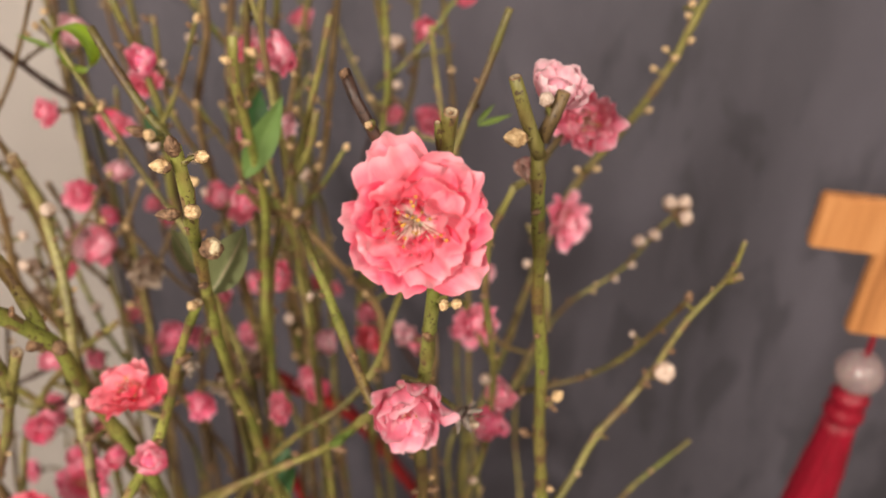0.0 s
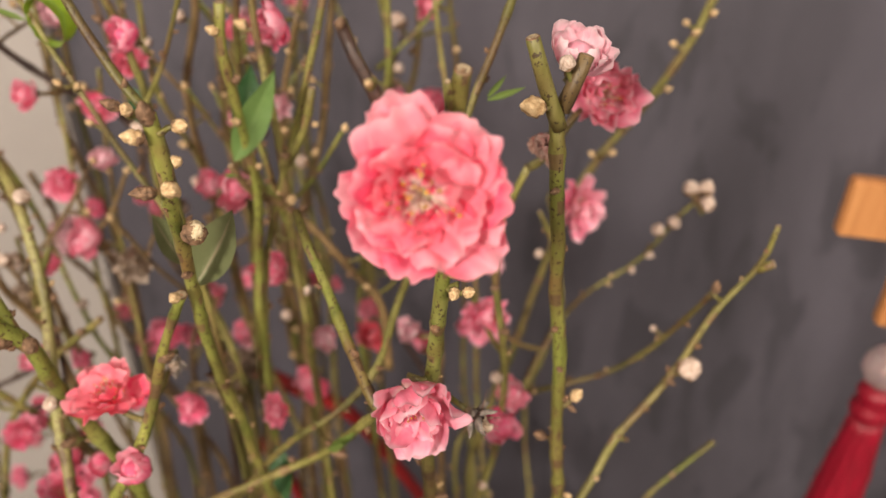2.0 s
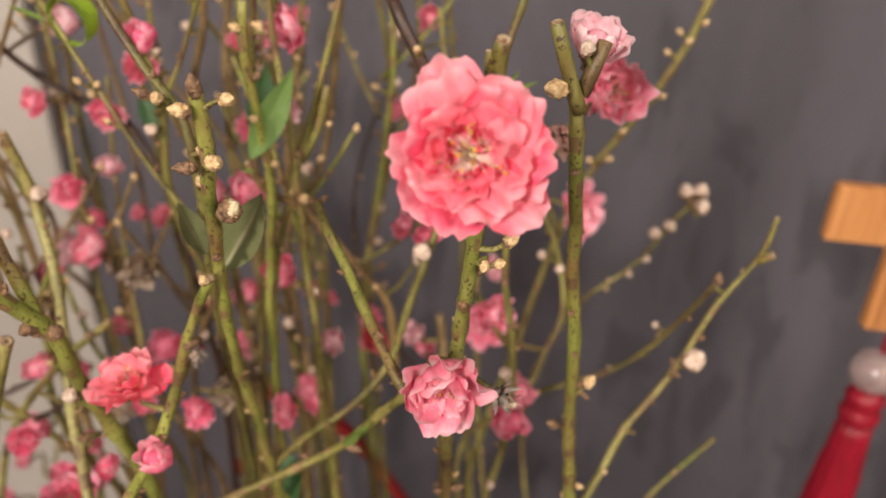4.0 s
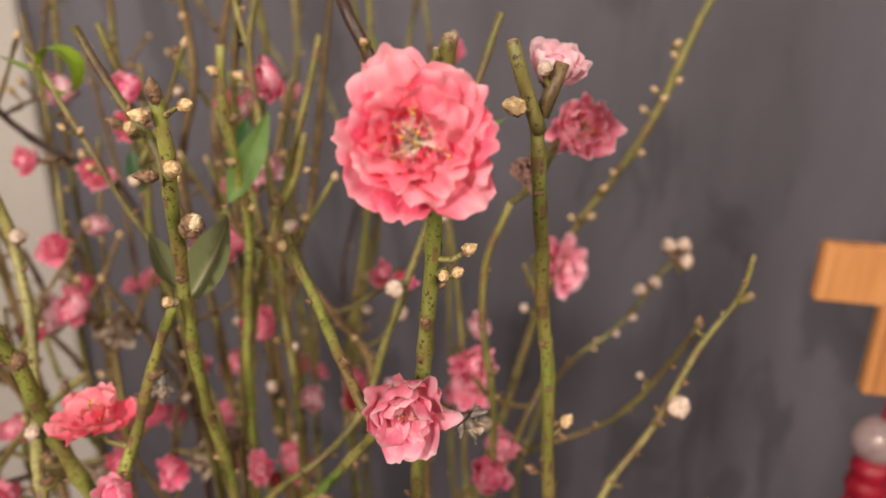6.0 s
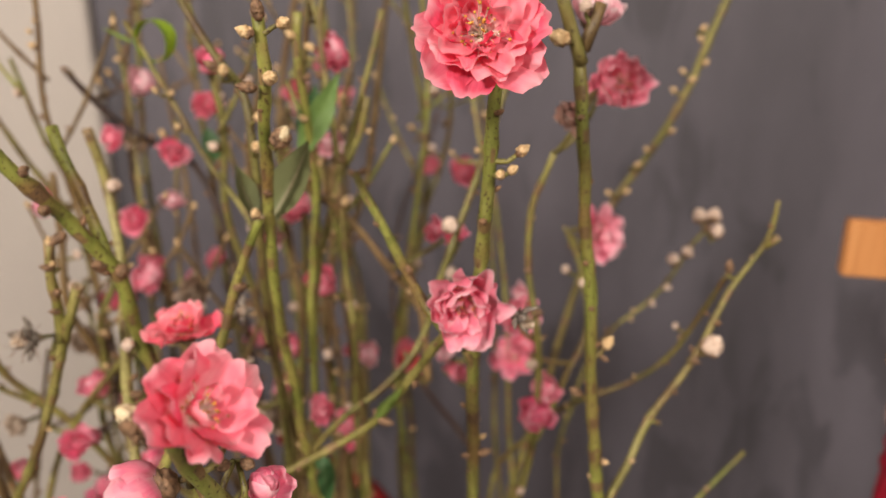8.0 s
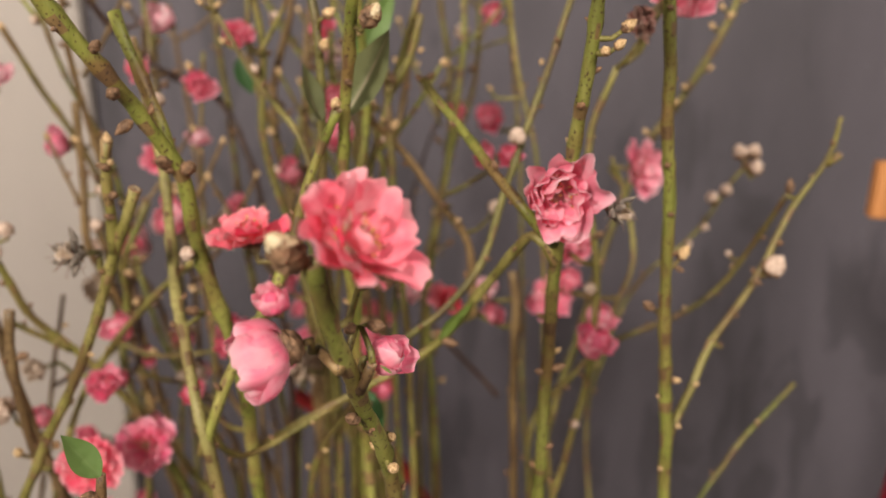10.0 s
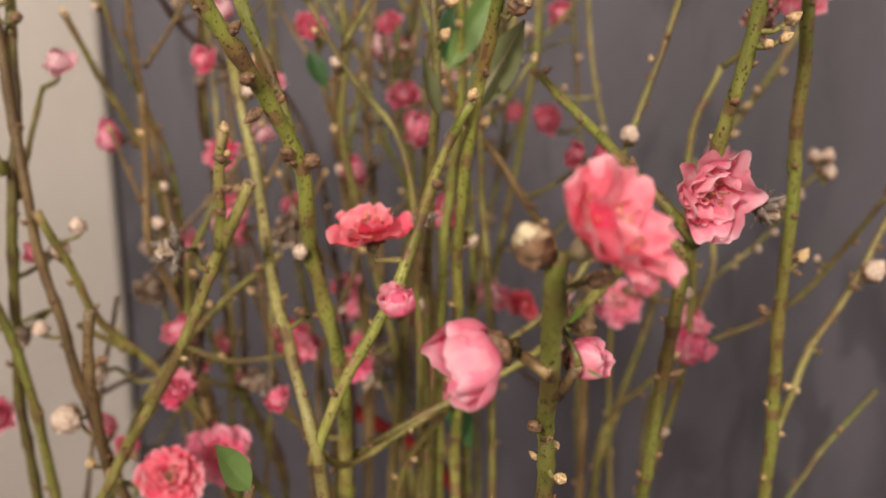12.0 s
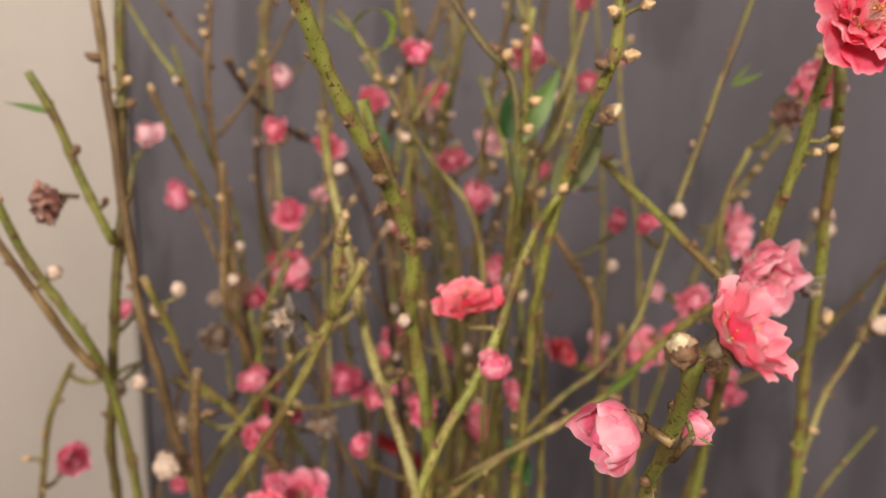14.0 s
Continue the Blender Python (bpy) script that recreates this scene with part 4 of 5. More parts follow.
# the upright stalk topped by a cluster of tan buds

b = Twig('green peach stalk topped by a cluster of tan buds', [(-0.0705, 0.1975, 1.2085), (-0.0706, 0.2005, 1.1887), (-0.0741, 0.2120, 1.1686), (-0.0779, 0.2240, 1.1420), (-0.0803, 0.2360, 1.1074), (-0.0798, 0.2480, 1.0705), (-0.0778, 0.2620, 1.0170)], 1.9, 2.3, 'green', 10)
b.bud((-0.0738, 0.1940, 1.2042), (-0.8, -0.5, 0.35), 9, 'tan')
b.bud((-0.0625, 0.1950, 1.2065), (0.75, -0.5, 0.3), 8, 'tan')
b.bud((-0.0693, 0.1930, 1.2105), (0.05, -0.4, 0.9), 10, 'brown')
b.bud((-0.0670, 0.1930, 1.1910), (0.5, -0.8, 0.2), 10, 'tan')
b.bud((-0.0755, 0.1970, 1.1880), (-0.8, -0.5, 0.2), 9, 'brown')
b.bud((-0.0677, 0.2060, 1.1717), (0.5, -0.5, 0.7), 10, 'cream')
b.bud((-0.0761, 0.2160, 1.1513), (-0.3, -0.7, 0.3), 6, 'brown')

# the leafy branch

b = Twig('olive peach branch with green leaves', [(-0.0433, 0.3150, 1.2087), (-0.0514, 0.3120, 1.1782), (-0.0616, 0.3100, 1.1466), (-0.0696, 0.3080, 1.1215), (-0.0754, 0.3050, 1.0987), (-0.0794, 0.3020, 1.0643), (-0.0828, 0.3000, 1.0133)], 1.3, 2.2, 'olive', 11)
b.twig([(-0.0502, 0.3080, 1.1724), (-0.0549, 0.3090, 1.1566), (-0.0631, 0.3100, 1.1411)], 1.6, 1.7)
b.bud((-0.0504, 0.3080, 1.1579), (0.7, -0.4, 0.4), 5, 'tan')
b.bud((-0.0631, 0.3060, 1.1460), (-0.5, -0.6, 0.3), 6, 'brown')
b.leaf((-0.0792, 0.2950, 1.1491), (0.505, 0.122, 0.854), 41.0, 'blade', (0.1, -0.8, 0.6))
b.leaf((-0.0790, 0.3100, 1.1506), (0.157, 0.514, 0.843), 29.2, 'dark', (0.1, -0.8, 0.6))
b.leaf((-0.0790, 0.2300, 1.1385), (0.593, 0.250, 0.765), 34, 'pod', (-0.3, -0.95, 0.2))
b.leaf((-0.0875, 0.2466, 1.1353), (-0.516, 0.142, 0.845), 22.4, 'pod', (0.6, -0.7, 0.3))
b.leaf((-0.0808, 0.2850, 1.1483), (0.822, -0.535, 0.193), 9.3, 'sprout', (0.1, -0.8, 0.6))
b.twig([(-0.0806, 0.2930, 1.1482), (-0.0762, 0.3000, 1.1335), (-0.0674, 0.3080, 1.1241), (-0.0578, 0.3110, 1.1128), (-0.0416, 0.3120, 1.0893), (-0.0300, 0.3120, 1.0709), (-0.0278, 0.3100, 1.0370)], 1.2, 2.0, 'brown')
b.bud((-0.0621, 0.3060, 1.1270), (0.3, -0.5, 0.8), 9, 'tan')
b.bud((-0.0415, 0.3060, 1.0911), (-0.6, -0.6, 0.2), 7, 'brown')
b.bud((-0.0351, 0.3080, 1.0835), (0.7, -0.5, 0.2), 6, 'tan')
b.bud((-0.0158, 0.3300, 1.0848), (0.2, -0.6, 0.6), 9, 'wool')

b = Twig('green peach stem with cut tip', [(-0.0751, 0.2900, 1.2086), (-0.0763, 0.2900, 1.1911), (-0.0747, 0.2950, 1.1610), (-0.0737, 0.3000, 1.1334), (-0.0770, 0.3000, 1.1027)], 1.8, 2.2, 'green', 12)
b.bud((-0.0782, 0.2880, 1.2000), (-0.6, -0.5, 0.5), 8, 'tan')
b.bud((-0.0723, 0.2880, 1.1833), (0.6, -0.5, 0.5), 7, 'brown')
b.bud((-0.0760, 0.2920, 1.1660), (-0.6, -0.5, 0.4), 7, 'tan')
b.bud((-0.0707, 0.2960, 1.1464), (0.6, -0.5, 0.4), 6, 'tan')

b = Twig('forked olive peach stem', [(-0.0669, 0.3200, 1.2248), (-0.0707, 0.3180, 1.2048), (-0.0688, 0.3150, 1.1772), (-0.0651, 0.3100, 1.1414), (-0.0632, 0.3050, 1.0959), (-0.0604, 0.3000, 1.0590)], 1.4, 1.9, 'olive', 13)
b.twig([(-0.0759, 0.3220, 1.2227), (-0.0735, 0.3200, 1.2115), (-0.0710, 0.3180, 1.2026)], 0.9, 1.2)
b.bud((-0.0664, 0.3200, 1.2257), (0, -0.4, 0.9), 6, 'tan')
b.bud((-0.0752, 0.3160, 1.1937), (-0.7, -0.4, 0.4), 9, 'tan')
b.bud((-0.0719, 0.3150, 1.1820), (-0.5, -0.5, 0.5), 8, 'brown')

# long olive branches of the west half

b = Twig('long olive peach branch with dark nodes', [(-0.1172, 0.2720, 1.2170), (-0.1024, 0.2620, 1.1944), (-0.0915, 0.2550, 1.1819), (-0.0882, 0.2520, 1.1619), (-0.0882, 0.2520, 1.1363), (-0.0895, 0.2560, 1.1035), (-0.0891, 0.2650, 1.0582)], 1.5, 2.3, 'olive', 14)
b.bud((-0.0992, 0.2460, 1.1912), (-0.6, -0.5, 0.5), 9, 'brown')
b.bud((-0.0949, 0.2460, 1.1898), (0.2, -0.5, 0.5), 9, 'tan')
b.bud((-0.0855, 0.2460, 1.1622), (0.3, -0.5, 0.5), 9, 'tan')
b.bud((-0.0834, 0.2460, 1.1728), (0.7, -0.5, 0.5), 9, 'tan')

b = Twig('olive peach branch tipped by a bright curled leaf', [(-0.1553, 0.3180, 1.2058), (-0.1473, 0.3120, 1.1951), (-0.1398, 0.3070, 1.1823), (-0.1303, 0.3020, 1.1671), (-0.1162, 0.2950, 1.1437), (-0.1011, 0.2850, 1.1259), (-0.0946, 0.2800, 1.1036), (-0.0924, 0.2800, 1.0624)], 1.0, 1.8, 'olive', 15)
b.leaf((-0.1495, 0.3110, 1.1990), (-0.1, 0, 1), 55, 'curl', (1, -0.42, 0.0))
b.leaf((-0.1500, 0.3110, 1.1970), (-0.9, -0.2, 0.4), 14, 'sprout')
b.bud((-0.1394, 0.3000, 1.1780), (-0.5, -0.4, 0.6), 6, 'tan')
b.bud((-0.1324, 0.3000, 1.1767), (0.5, -0.4, 0.6), 6, 'tan')
b.bud((-0.1314, 0.3000, 1.1625), (-0.6, -0.4, 0.6), 6, 'tan')
b.blossom((-0.1370, 0.3630, 1.1640), (0.05, -0.85, 0.4), 19, 'pink', 'ragged', 'deep pink half-open blossom')
b.leaf((-0.1371, 0.3600, 1.1531), (0.3, -0.3, -0.8), 22, 'dark')

b = Twig('dark brown peach twig', [(-0.2098, 0.3720, 1.1831), (-0.1978, 0.3825, 1.1618), (-0.1774, 0.3820, 1.1453), (-0.1508, 0.3780, 1.1314), (-0.1345, 0.3700, 1.0907), (-0.1250, 0.3600, 1.0299)], 1.6, 2.1, 'dark', 16)
b.bud((-0.2085, 0.3700, 1.1827), (-0.7, -0.4, 0.5), 6, 'brown')
b.bud((-0.2048, 0.4000, 1.1746), (-0.2, -0.5, 0.7), 8, 'tan')
b.bud((-0.1991, 0.4000, 1.1787), (-0.2, -0.5, 0.7), 8, 'tan')

b = Twig('thin olive stem with small buds', [(-0.1947, 0.4050, 1.2101), (-0.1920, 0.4030, 1.1838), (-0.1893, 0.4000, 1.1585), (-0.1860, 0.3900, 1.1182), (-0.1854, 0.3850, 1.0812), (-0.1839, 0.3800, 1.0364)], 1.1, 1.7, 'olive', 17)
b.bud((-0.1929, 0.4000, 1.1854), (-0.7, -0.5, 0.3), 7, 'tan')
b.bud((-0.1822, 0.3950, 1.1391), (0.6, -0.5, 0.4), 9, 'brown')
b.bud((-0.1848, 0.3900, 1.1088), (0.3, -0.5, 0.6), 7, 'tan')
b.blossom((-0.1860, 0.3640, 1.1490), (-0.3, -0.8, 0.3), 17, 'pink', 'cup')
b.blossom((-0.1588, 0.3720, 1.1390), (0.2, -0.9, 0.1), 20, 'pink', 'ragged', 'faded pink blossom')
b.bud((-0.1636, 0.3720, 1.1493), (-0.2, -0.6, 0.7), 9, 'tan')
b.blossom((-0.1800, 0.3620, 1.1060), (0, -0.9, 0.3), 20, 'magenta', 'ragged', 'magenta open blossom')

b = Twig('olive stem with a white-tipped pink bud', [(-0.1573, 0.3780, 1.1557), (-0.1609, 0.3760, 1.1205), (-0.1621, 0.3720, 1.0906), (-0.1612, 0.3650, 1.0547)], 0.9, 1.5, 'olive', 18)
b.blossom((-0.1620, 0.3720, 1.1150), (0.1, -0.6, 0.8), 11, 'pale', 'closed', 'pale pink closed blossom')
b.blossom((-0.1516, 0.4000, 1.0724), (-0.5, -0.7, 0.4), 15, 'pink', 'cup')
b.blossom((-0.1479, 0.3450, 1.0712), (0.1, -0.9, 0.2), 20, 'faded', 'ragged', 'withered beige blossom')
b.blossom((-0.1778, 0.3600, 1.0731), (0, -0.9, 0.4), 13, 'pink', 'closed')

# the thick forked branch of the west side

b = Twig('thick green and brown forked peach branch', [(-0.1850, 0.1580, 1.2450), (-0.1710, 0.1770, 1.2060), (-0.1570, 0.1950, 1.1730), (-0.1457, 0.2050, 1.1527), (-0.1335, 0.2210, 1.1245), (-0.1310, 0.2290, 1.0975), (-0.1269, 0.2350, 1.0723), (-0.1216, 0.2430, 1.0340), (-0.1212, 0.2480, 0.9992)], 2.4, 3.3, 'green', 19)
b.twig([(-0.1496, 0.2260, 1.1735), (-0.1477, 0.2250, 1.1673), (-0.1442, 0.2240, 1.1578), (-0.1387, 0.2220, 1.1415), (-0.1339, 0.2210, 1.1266)], 1.9, 2.1, 'green')
b.bud((-0.1450, 0.2030, 1.1498), (0.5, -0.8, 0.2), 10, 'brown')
b.bud((-0.1474, 0.1990, 1.1636), (0.5, -0.5, 0.5), 8, 'brown')
b.bud((-0.1362, 0.2170, 1.1267), (-0.2, -0.9, 0.2), 12, 'brown')
b.bud((-0.1287, 0.2180, 1.1243), (0.5, -0.8, 0.2), 12, 'brown')
b.bud((-0.1552, 0.1960, 1.1693), (-0.5, -0.7, -0.3), 9, 'brown')
b.bud((-0.1448, 0.2080, 1.1389), (-0.6, -0.4, -0.5), 9, 'brown')
b.bud((-0.1557, 0.2840, 1.1409), (0.1, -0.7, 0.5), 8, 'wool')

b = Twig('pale green peach stem', [(-0.1635, 0.2837, 1.1644), (-0.1606, 0.2880, 1.1396), (-0.1526, 0.2740, 1.1076), (-0.1467, 0.2525, 1.0802), (-0.1322, 0.2147, 1.0381), (-0.1280, 0.2140, 1.0109)], 2.0, 2.4, 'pale', 20)
b.twig([(-0.0800, 0.2190, 1.1425), (-0.0849, 0.2220, 1.1321), (-0.0912, 0.2220, 1.1171), (-0.0981, 0.2200, 1.0958), (-0.1077, 0.2160, 1.0750), (-0.1224, 0.2130, 1.0482), (-0.1312, 0.2130, 1.0238)], 1.5, 2.0, 'green')
b.bud((-0.0800, 0.2140, 1.1450), (0.2, -0.6, 0.7), 8, 'tan')
b.bud((-0.0901, 0.2220, 1.1163), (-0.4, -0.8, 0.2), 9, 'brown')
b.blossom((-0.1110, 0.2220, 1.1000), (-0.12, -0.3, 0.95), 24, 'red', 'open', 'bright red-pink blossom seen from its edge')
b.blossom((-0.0935, 0.2350, 1.1025), (0.3, -0.8, 0.2), 13, 'faded', 'husk', 'withered beige calyx')
b.blossom((-0.1030, 0.2080, 1.0820), (-0.2, -0.6, 0.75), 14, 'pink', 'closed', 'small coral opening blossom')
b.bud((-0.1341, 0.2260, 1.0932), (-0.2, -0.9, 0.2), 7, 'wool')
b.bud((-0.1352, 0.2300, 1.0712), (-0.4, -0.8, 0.4), 9, 'brown')
b.twig([(-0.1328, 0.2140, 1.0364), (-0.1206, 0.2300, 1.0136), (-0.0889, 0.2500, 1.0223), (-0.0597, 0.2500, 1.0399)], 1.2, 1.2, 'olive')

# lichened twigs low on the west side

b = Twig('dark green lichened peach twig with a forked tip', [(-0.1492, 0.2260, 1.1165), (-0.1608, 0.2320, 1.0925), (-0.1749, 0.2400, 1.0602), (-0.1931, 0.2500, 1.0262), (-0.2091, 0.2560, 0.9984)], 1.9, 2.3, 'olive', 21)
b.twig([(-0.1561, 0.2250, 1.1334), (-0.1583, 0.2260, 1.1204), (-0.1593, 0.2290, 1.1057), (-0.1608, 0.2310, 1.0929)], 1.7, 1.9, 'olive')
b.bud((-0.1577, 0.2230, 1.1244), (-0.6, -0.6, 0.3), 7, 'brown')
b.bud((-0.1557, 0.2240, 1.1147), (0.6, -0.6, 0.3), 7, 'brown')
b.bud((-0.1585, 0.2250, 1.1070), (-0.5, -0.7, 0.3), 6, 'brown')
b.bud((-0.1547, 0.2220, 1.1261), (0.4, -0.7, 0.4), 5, 'tan')
b.bud((-0.1557, 0.2240, 1.1337), (0, -0.3, 1), 7, 'tan')
b.blossom((-0.1780, 0.2380, 1.0910), (-0.5, -0.8, 0.2), 21, 'faded', 'husk', 'withered grey-brown blossom with dry stamens')

b = Twig('dark olive peach twig', [(-0.2376, 0.2850, 1.0945), (-0.2304, 0.2920, 1.0714), (-0.2240, 0.3020, 1.0443), (-0.2066, 0.3100, 1.0210), (-0.1874, 0.3150, 0.9900), (-0.1676, 0.3150, 0.9621)], 1.6, 2.1, 'olive', 22)
b.twig([(-0.2314, 0.2980, 1.0439), (-0.2207, 0.3030, 1.0345), (-0.2115, 0.3070, 1.0265)], 1.2, 1.5)
b.twig([(-0.2139, 0.2620, 1.0619), (-0.2166, 0.2620, 1.0412), (-0.2161, 0.2650, 1.0152), (-0.2144, 0.2680, 0.9906)], 1.9, 2.2, 'brown')
b.bud((-0.2105, 0.2600, 1.0434), (0.8, -0.4, 0.4), 9, 'brown')
b.bud((-0.2246, 0.2900, 1.0880), (0.2, -0.6, 0.7), 9, 'wool')
b.blossom((-0.1930, 0.2920, 1.0160), (0.2, -0.8, 0.4), 20, 'magenta', 'ragged', 'magenta blossom')
b.blossom((-0.1736, 0.2800, 0.9923), (0.1, -0.85, 0.5), 26, 'magenta', 'double', 'deep magenta open blossom')
b.blossom((-0.1883, 0.2550, 0.9967), (0.1, -0.7, 0.7), 26, 'coral', 'double')
b.blossom((-0.1886, 0.3000, 1.0147), (0, -0.8, 0.5), 12, 'pink', 'cup')

b = Twig('olive forked twig low in the bunch', [(-0.1483, 0.3020, 1.0725), (-0.1634, 0.3040, 1.0594), (-0.1776, 0.3060, 1.0460), (-0.1951, 0.3100, 1.0253), (-0.2155, 0.3160, 0.9948), (-0.2298, 0.3200, 0.9567)], 1.5, 2.0, 'olive', 23)
b.bud((-0.1574, 0.3000, 1.0665), (0.6, -0.5, 0.4), 8, 'brown')
b.bud((-0.1787, 0.3030, 1.0502), (-0.5, -0.6, 0.5), 7, 'tan')
b.twig([(-0.1911, 0.3400, 1.0518), (-0.1892, 0.3350, 1.0289), (-0.1901, 0.3250, 1.0085), (-0.2065, 0.3150, 1.0062)], 1.0, 1.4, 'dark')
b.bud((-0.1882, 0.3350, 1.0414), (-0.6, -0.5, 0.4), 7, 'brown')

b = Twig('thin grey-brown twig low in the bunch', [(-0.2310, 0.3520, 1.0384), (-0.2367, 0.3520, 1.0157), (-0.2446, 0.3520, 0.9821), (-0.2534, 0.3500, 0.9375)], 1.0, 1.6, 'brown', 24)
b.bud((-0.2311, 0.3500, 1.0230), (0.6, -0.5, 0.4), 6, 'tan')
b.twig([(-0.2046, 0.3600, 1.0651), (-0.2016, 0.3580, 1.0354), (-0.2101, 0.3550, 1.0071), (-0.2424, 0.3520, 0.9889)], 0.9, 1.3, 'dark')
b.blossom((-0.1998, 0.3620, 1.0612), (0.1, -0.7, 0.6), 12, 'pink', 'closed')
b.blossom((-0.2261, 0.3000, 0.9979), (-0.1, -0.8, 0.5), 12, 'pink', 'closed')
b.blossom((-0.1633, 0.3300, 1.0038), (0, -0.7, 0.6), 16, 'faded', 'cup')
b.blossom((-0.1402, 0.3000, 1.0291), (0.3, -0.8, 0.4), 15, 'pink', 'cup')
b.bud((-0.2195, 0.2620, 1.0003), (0, -0.6, 0.6), 9, 'tan')
b.bud((-0.2021, 0.2580, 1.0053), (0.4, -0.6, 0.5), 8, 'tan')

b = Twig('olive twig with a cluster of magenta blossoms', [(-0.2112, 0.4000, 0.9673), (-0.2380, 0.4100, 0.9203), (-0.2617, 0.4200, 0.8682), (-0.2699, 0.4200, 0.8156)], 1.0, 1.7, 'olive', 25)
b.blossom((-0.2464, 0.3950, 0.9380), (-0.3, -0.8, 0.5), 17, 'magenta', 'ragged')
b.blossom((-0.2476, 0.4100, 0.8785), (0.2, -0.8, 0.5), 18, 'magenta', 'ragged')
b.blossom((-0.2160, 0.3900, 0.8949), (0.5, -0.7, 0.5), 13, 'pink', 'closed')
b.blossom((-0.2949, 0.4200, 0.8483), (-0.5, -0.7, 0.5), 18, 'magenta', 'cup')
b.blossom((-0.2443, 0.4100, 0.8402), (0.3, -0.8, 0.4), 18, 'magenta', 'ragged')
b.blossom((-0.2821, 0.4300, 0.8748), (-0.4, -0.8, 0.4), 15, 'pink', 'cup')

b = Twig('thin olive twig with beige spent blossoms', [(-0.2140, 0.3700, 1.0720), (-0.2150, 0.3720, 1.0450), (-0.2130, 0.3720, 1.0100), (-0.2080, 0.3700, 0.9600)], 1.0, 1.6, 'olive', 37)
b.blossom((-0.2190, 0.3700, 1.0360), (-0.3, -0.9, 0.1), 21, 'faded', 'ragged', 'beige withered blossom')
b.bud((-0.2190, 0.3680, 1.0590), (-0.4, -0.7, 0.4), 12, 'wool')
b.blossom((-0.2300, 0.3100, 1.0160), (-0.2, -0.9, 0.2), 14, 'faded', 'cup')
b.bud((-0.2300, 0.2700, 1.0150), (-0.1, -0.8, 0.5), 15, 'wool')
b.bud((-0.1760, 0.3100, 1.0230), (0.2, -0.8, 0.4), 10, 'tan')
b.blossom((-0.1170, 0.3000, 1.0240), (0.3, -0.9, 0.1), 18, 'magenta', 'cup', 'faded magenta blossom')

# the far west branches

b = Twig('brown upright peach branch', [(-0.2526, 0.3000, 1.2064), (-0.2502, 0.3000, 1.1702), (-0.2468, 0.2960, 1.1301), (-0.2428, 0.2920, 1.0935), (-0.2386, 0.2900, 1.0656), (-0.2329, 0.2880, 1.0422), (-0.2244, 0.2850, 1.0045), (-0.2151, 0.2820, 0.9770)], 1.9, 2.4, 'brown', 26)
b.bud((-0.2544, 0.2980, 1.1839), (-0.7, -0.5, 0.3), 10, 'brown')
b.bud((-0.2410, 0.2960, 1.1752), (0.5, -0.6, 0.4), 8, 'tan')
b.bud((-0.2400, 0.2940, 1.1660), (0.6, -0.6, 0.3), 10, 'brown')

b = Twig('olive upright peach branch', [(-0.2437, 0.3020, 1.2069), (-0.2464, 0.3040, 1.1654), (-0.2468, 0.3000, 1.1295), (-0.2494, 0.2960, 1.1053), (-0.2528, 0.2960, 1.0744), (-0.2564, 0.3000, 1.0407)], 2.0, 2.4, 'olive', 27)
b.twig([(-0.2757, 0.2850, 1.1779), (-0.2676, 0.2870, 1.1591), (-0.2592, 0.2890, 1.1323), (-0.2502, 0.2920, 1.1074)], 1.6, 1.8, 'green')
b.leaf((-0.2681, 0.2860, 1.1625), (-0.942, -0.330, 0.063), 18.2, 'small', (0.1, -0.8, 0.6))
b.bud((-0.2605, 0.2860, 1.1479), (0.5, -0.6, 0.4), 9, 'brown')
b.bud((-0.2519, 0.2900, 1.1262), (0.2, -0.7, 0.4), 8, 'brown')
b.twig([(-0.2609, 0.2860, 1.1287), (-0.2688, 0.2830, 1.1301)], 1.0, 1.2, 'brown')
b.blossom((-0.2710, 0.2790, 1.1270), (-0.6, -0.7, -0.1), 21, 'dry', 'ragged', 'withered dark red blossom')
b.twig([(-0.2485, 0.3350, 1.1375), (-0.2507, 0.3200, 1.1159), (-0.2499, 0.3000, 1.0967)], 1.0, 1.3)
b.blossom((-0.2440, 0.3440, 1.1490), (0.3, -0.6, 0.7), 13, 'pale', 'closed', 'white-pink closed bud')

b = Twig('green peach branch with a brown fork', [(-0.2947, 0.2700, 1.1469), (-0.2872, 0.2720, 1.1290), (-0.2800, 0.2770, 1.1049), (-0.2666, 0.2840, 1.0758), (-0.2568, 0.2890, 1.0505), (-0.2502, 0.2900, 1.0171), (-0.2453, 0.2900, 0.9738)], 1.8, 2.6, 'green', 28)
b.twig([(-0.2955, 0.2720, 1.1256), (-0.2812, 0.2780, 1.0951), (-0.2680, 0.2860, 1.0650), (-0.2581, 0.2890, 1.0492)], 1.6, 1.9, 'brown')
b.bud((-0.2863, 0.2700, 1.1311), (-0.2, -0.6, 0.7), 8, 'tan')
b.bud((-0.2699, 0.2770, 1.1000), (0.3, -0.6, 0.7), 8, 'wool')

b = Twig('thin dark lichened twig', [(-0.2777, 0.3140, 1.0456), (-0.2872, 0.3170, 1.0261), (-0.2957, 0.3220, 0.9974), (-0.3037, 0.3300, 0.9528)], 1.4, 1.8, 'olive', 29)
b.blossom((-0.2900, 0.3440, 0.9820), (0.3, -0.8, 0.4), 24, 'magenta', 'ragged', 'magenta drooping blossom')
b.bud((-0.3036, 0.3200, 0.9957), (-0.6, -0.5, 0.3), 7, 'tan')
b.blossom((-0.2553, 0.3000, 1.0393), (-0.4, -0.7, -0.3), 14, 'faded', 'ragged')
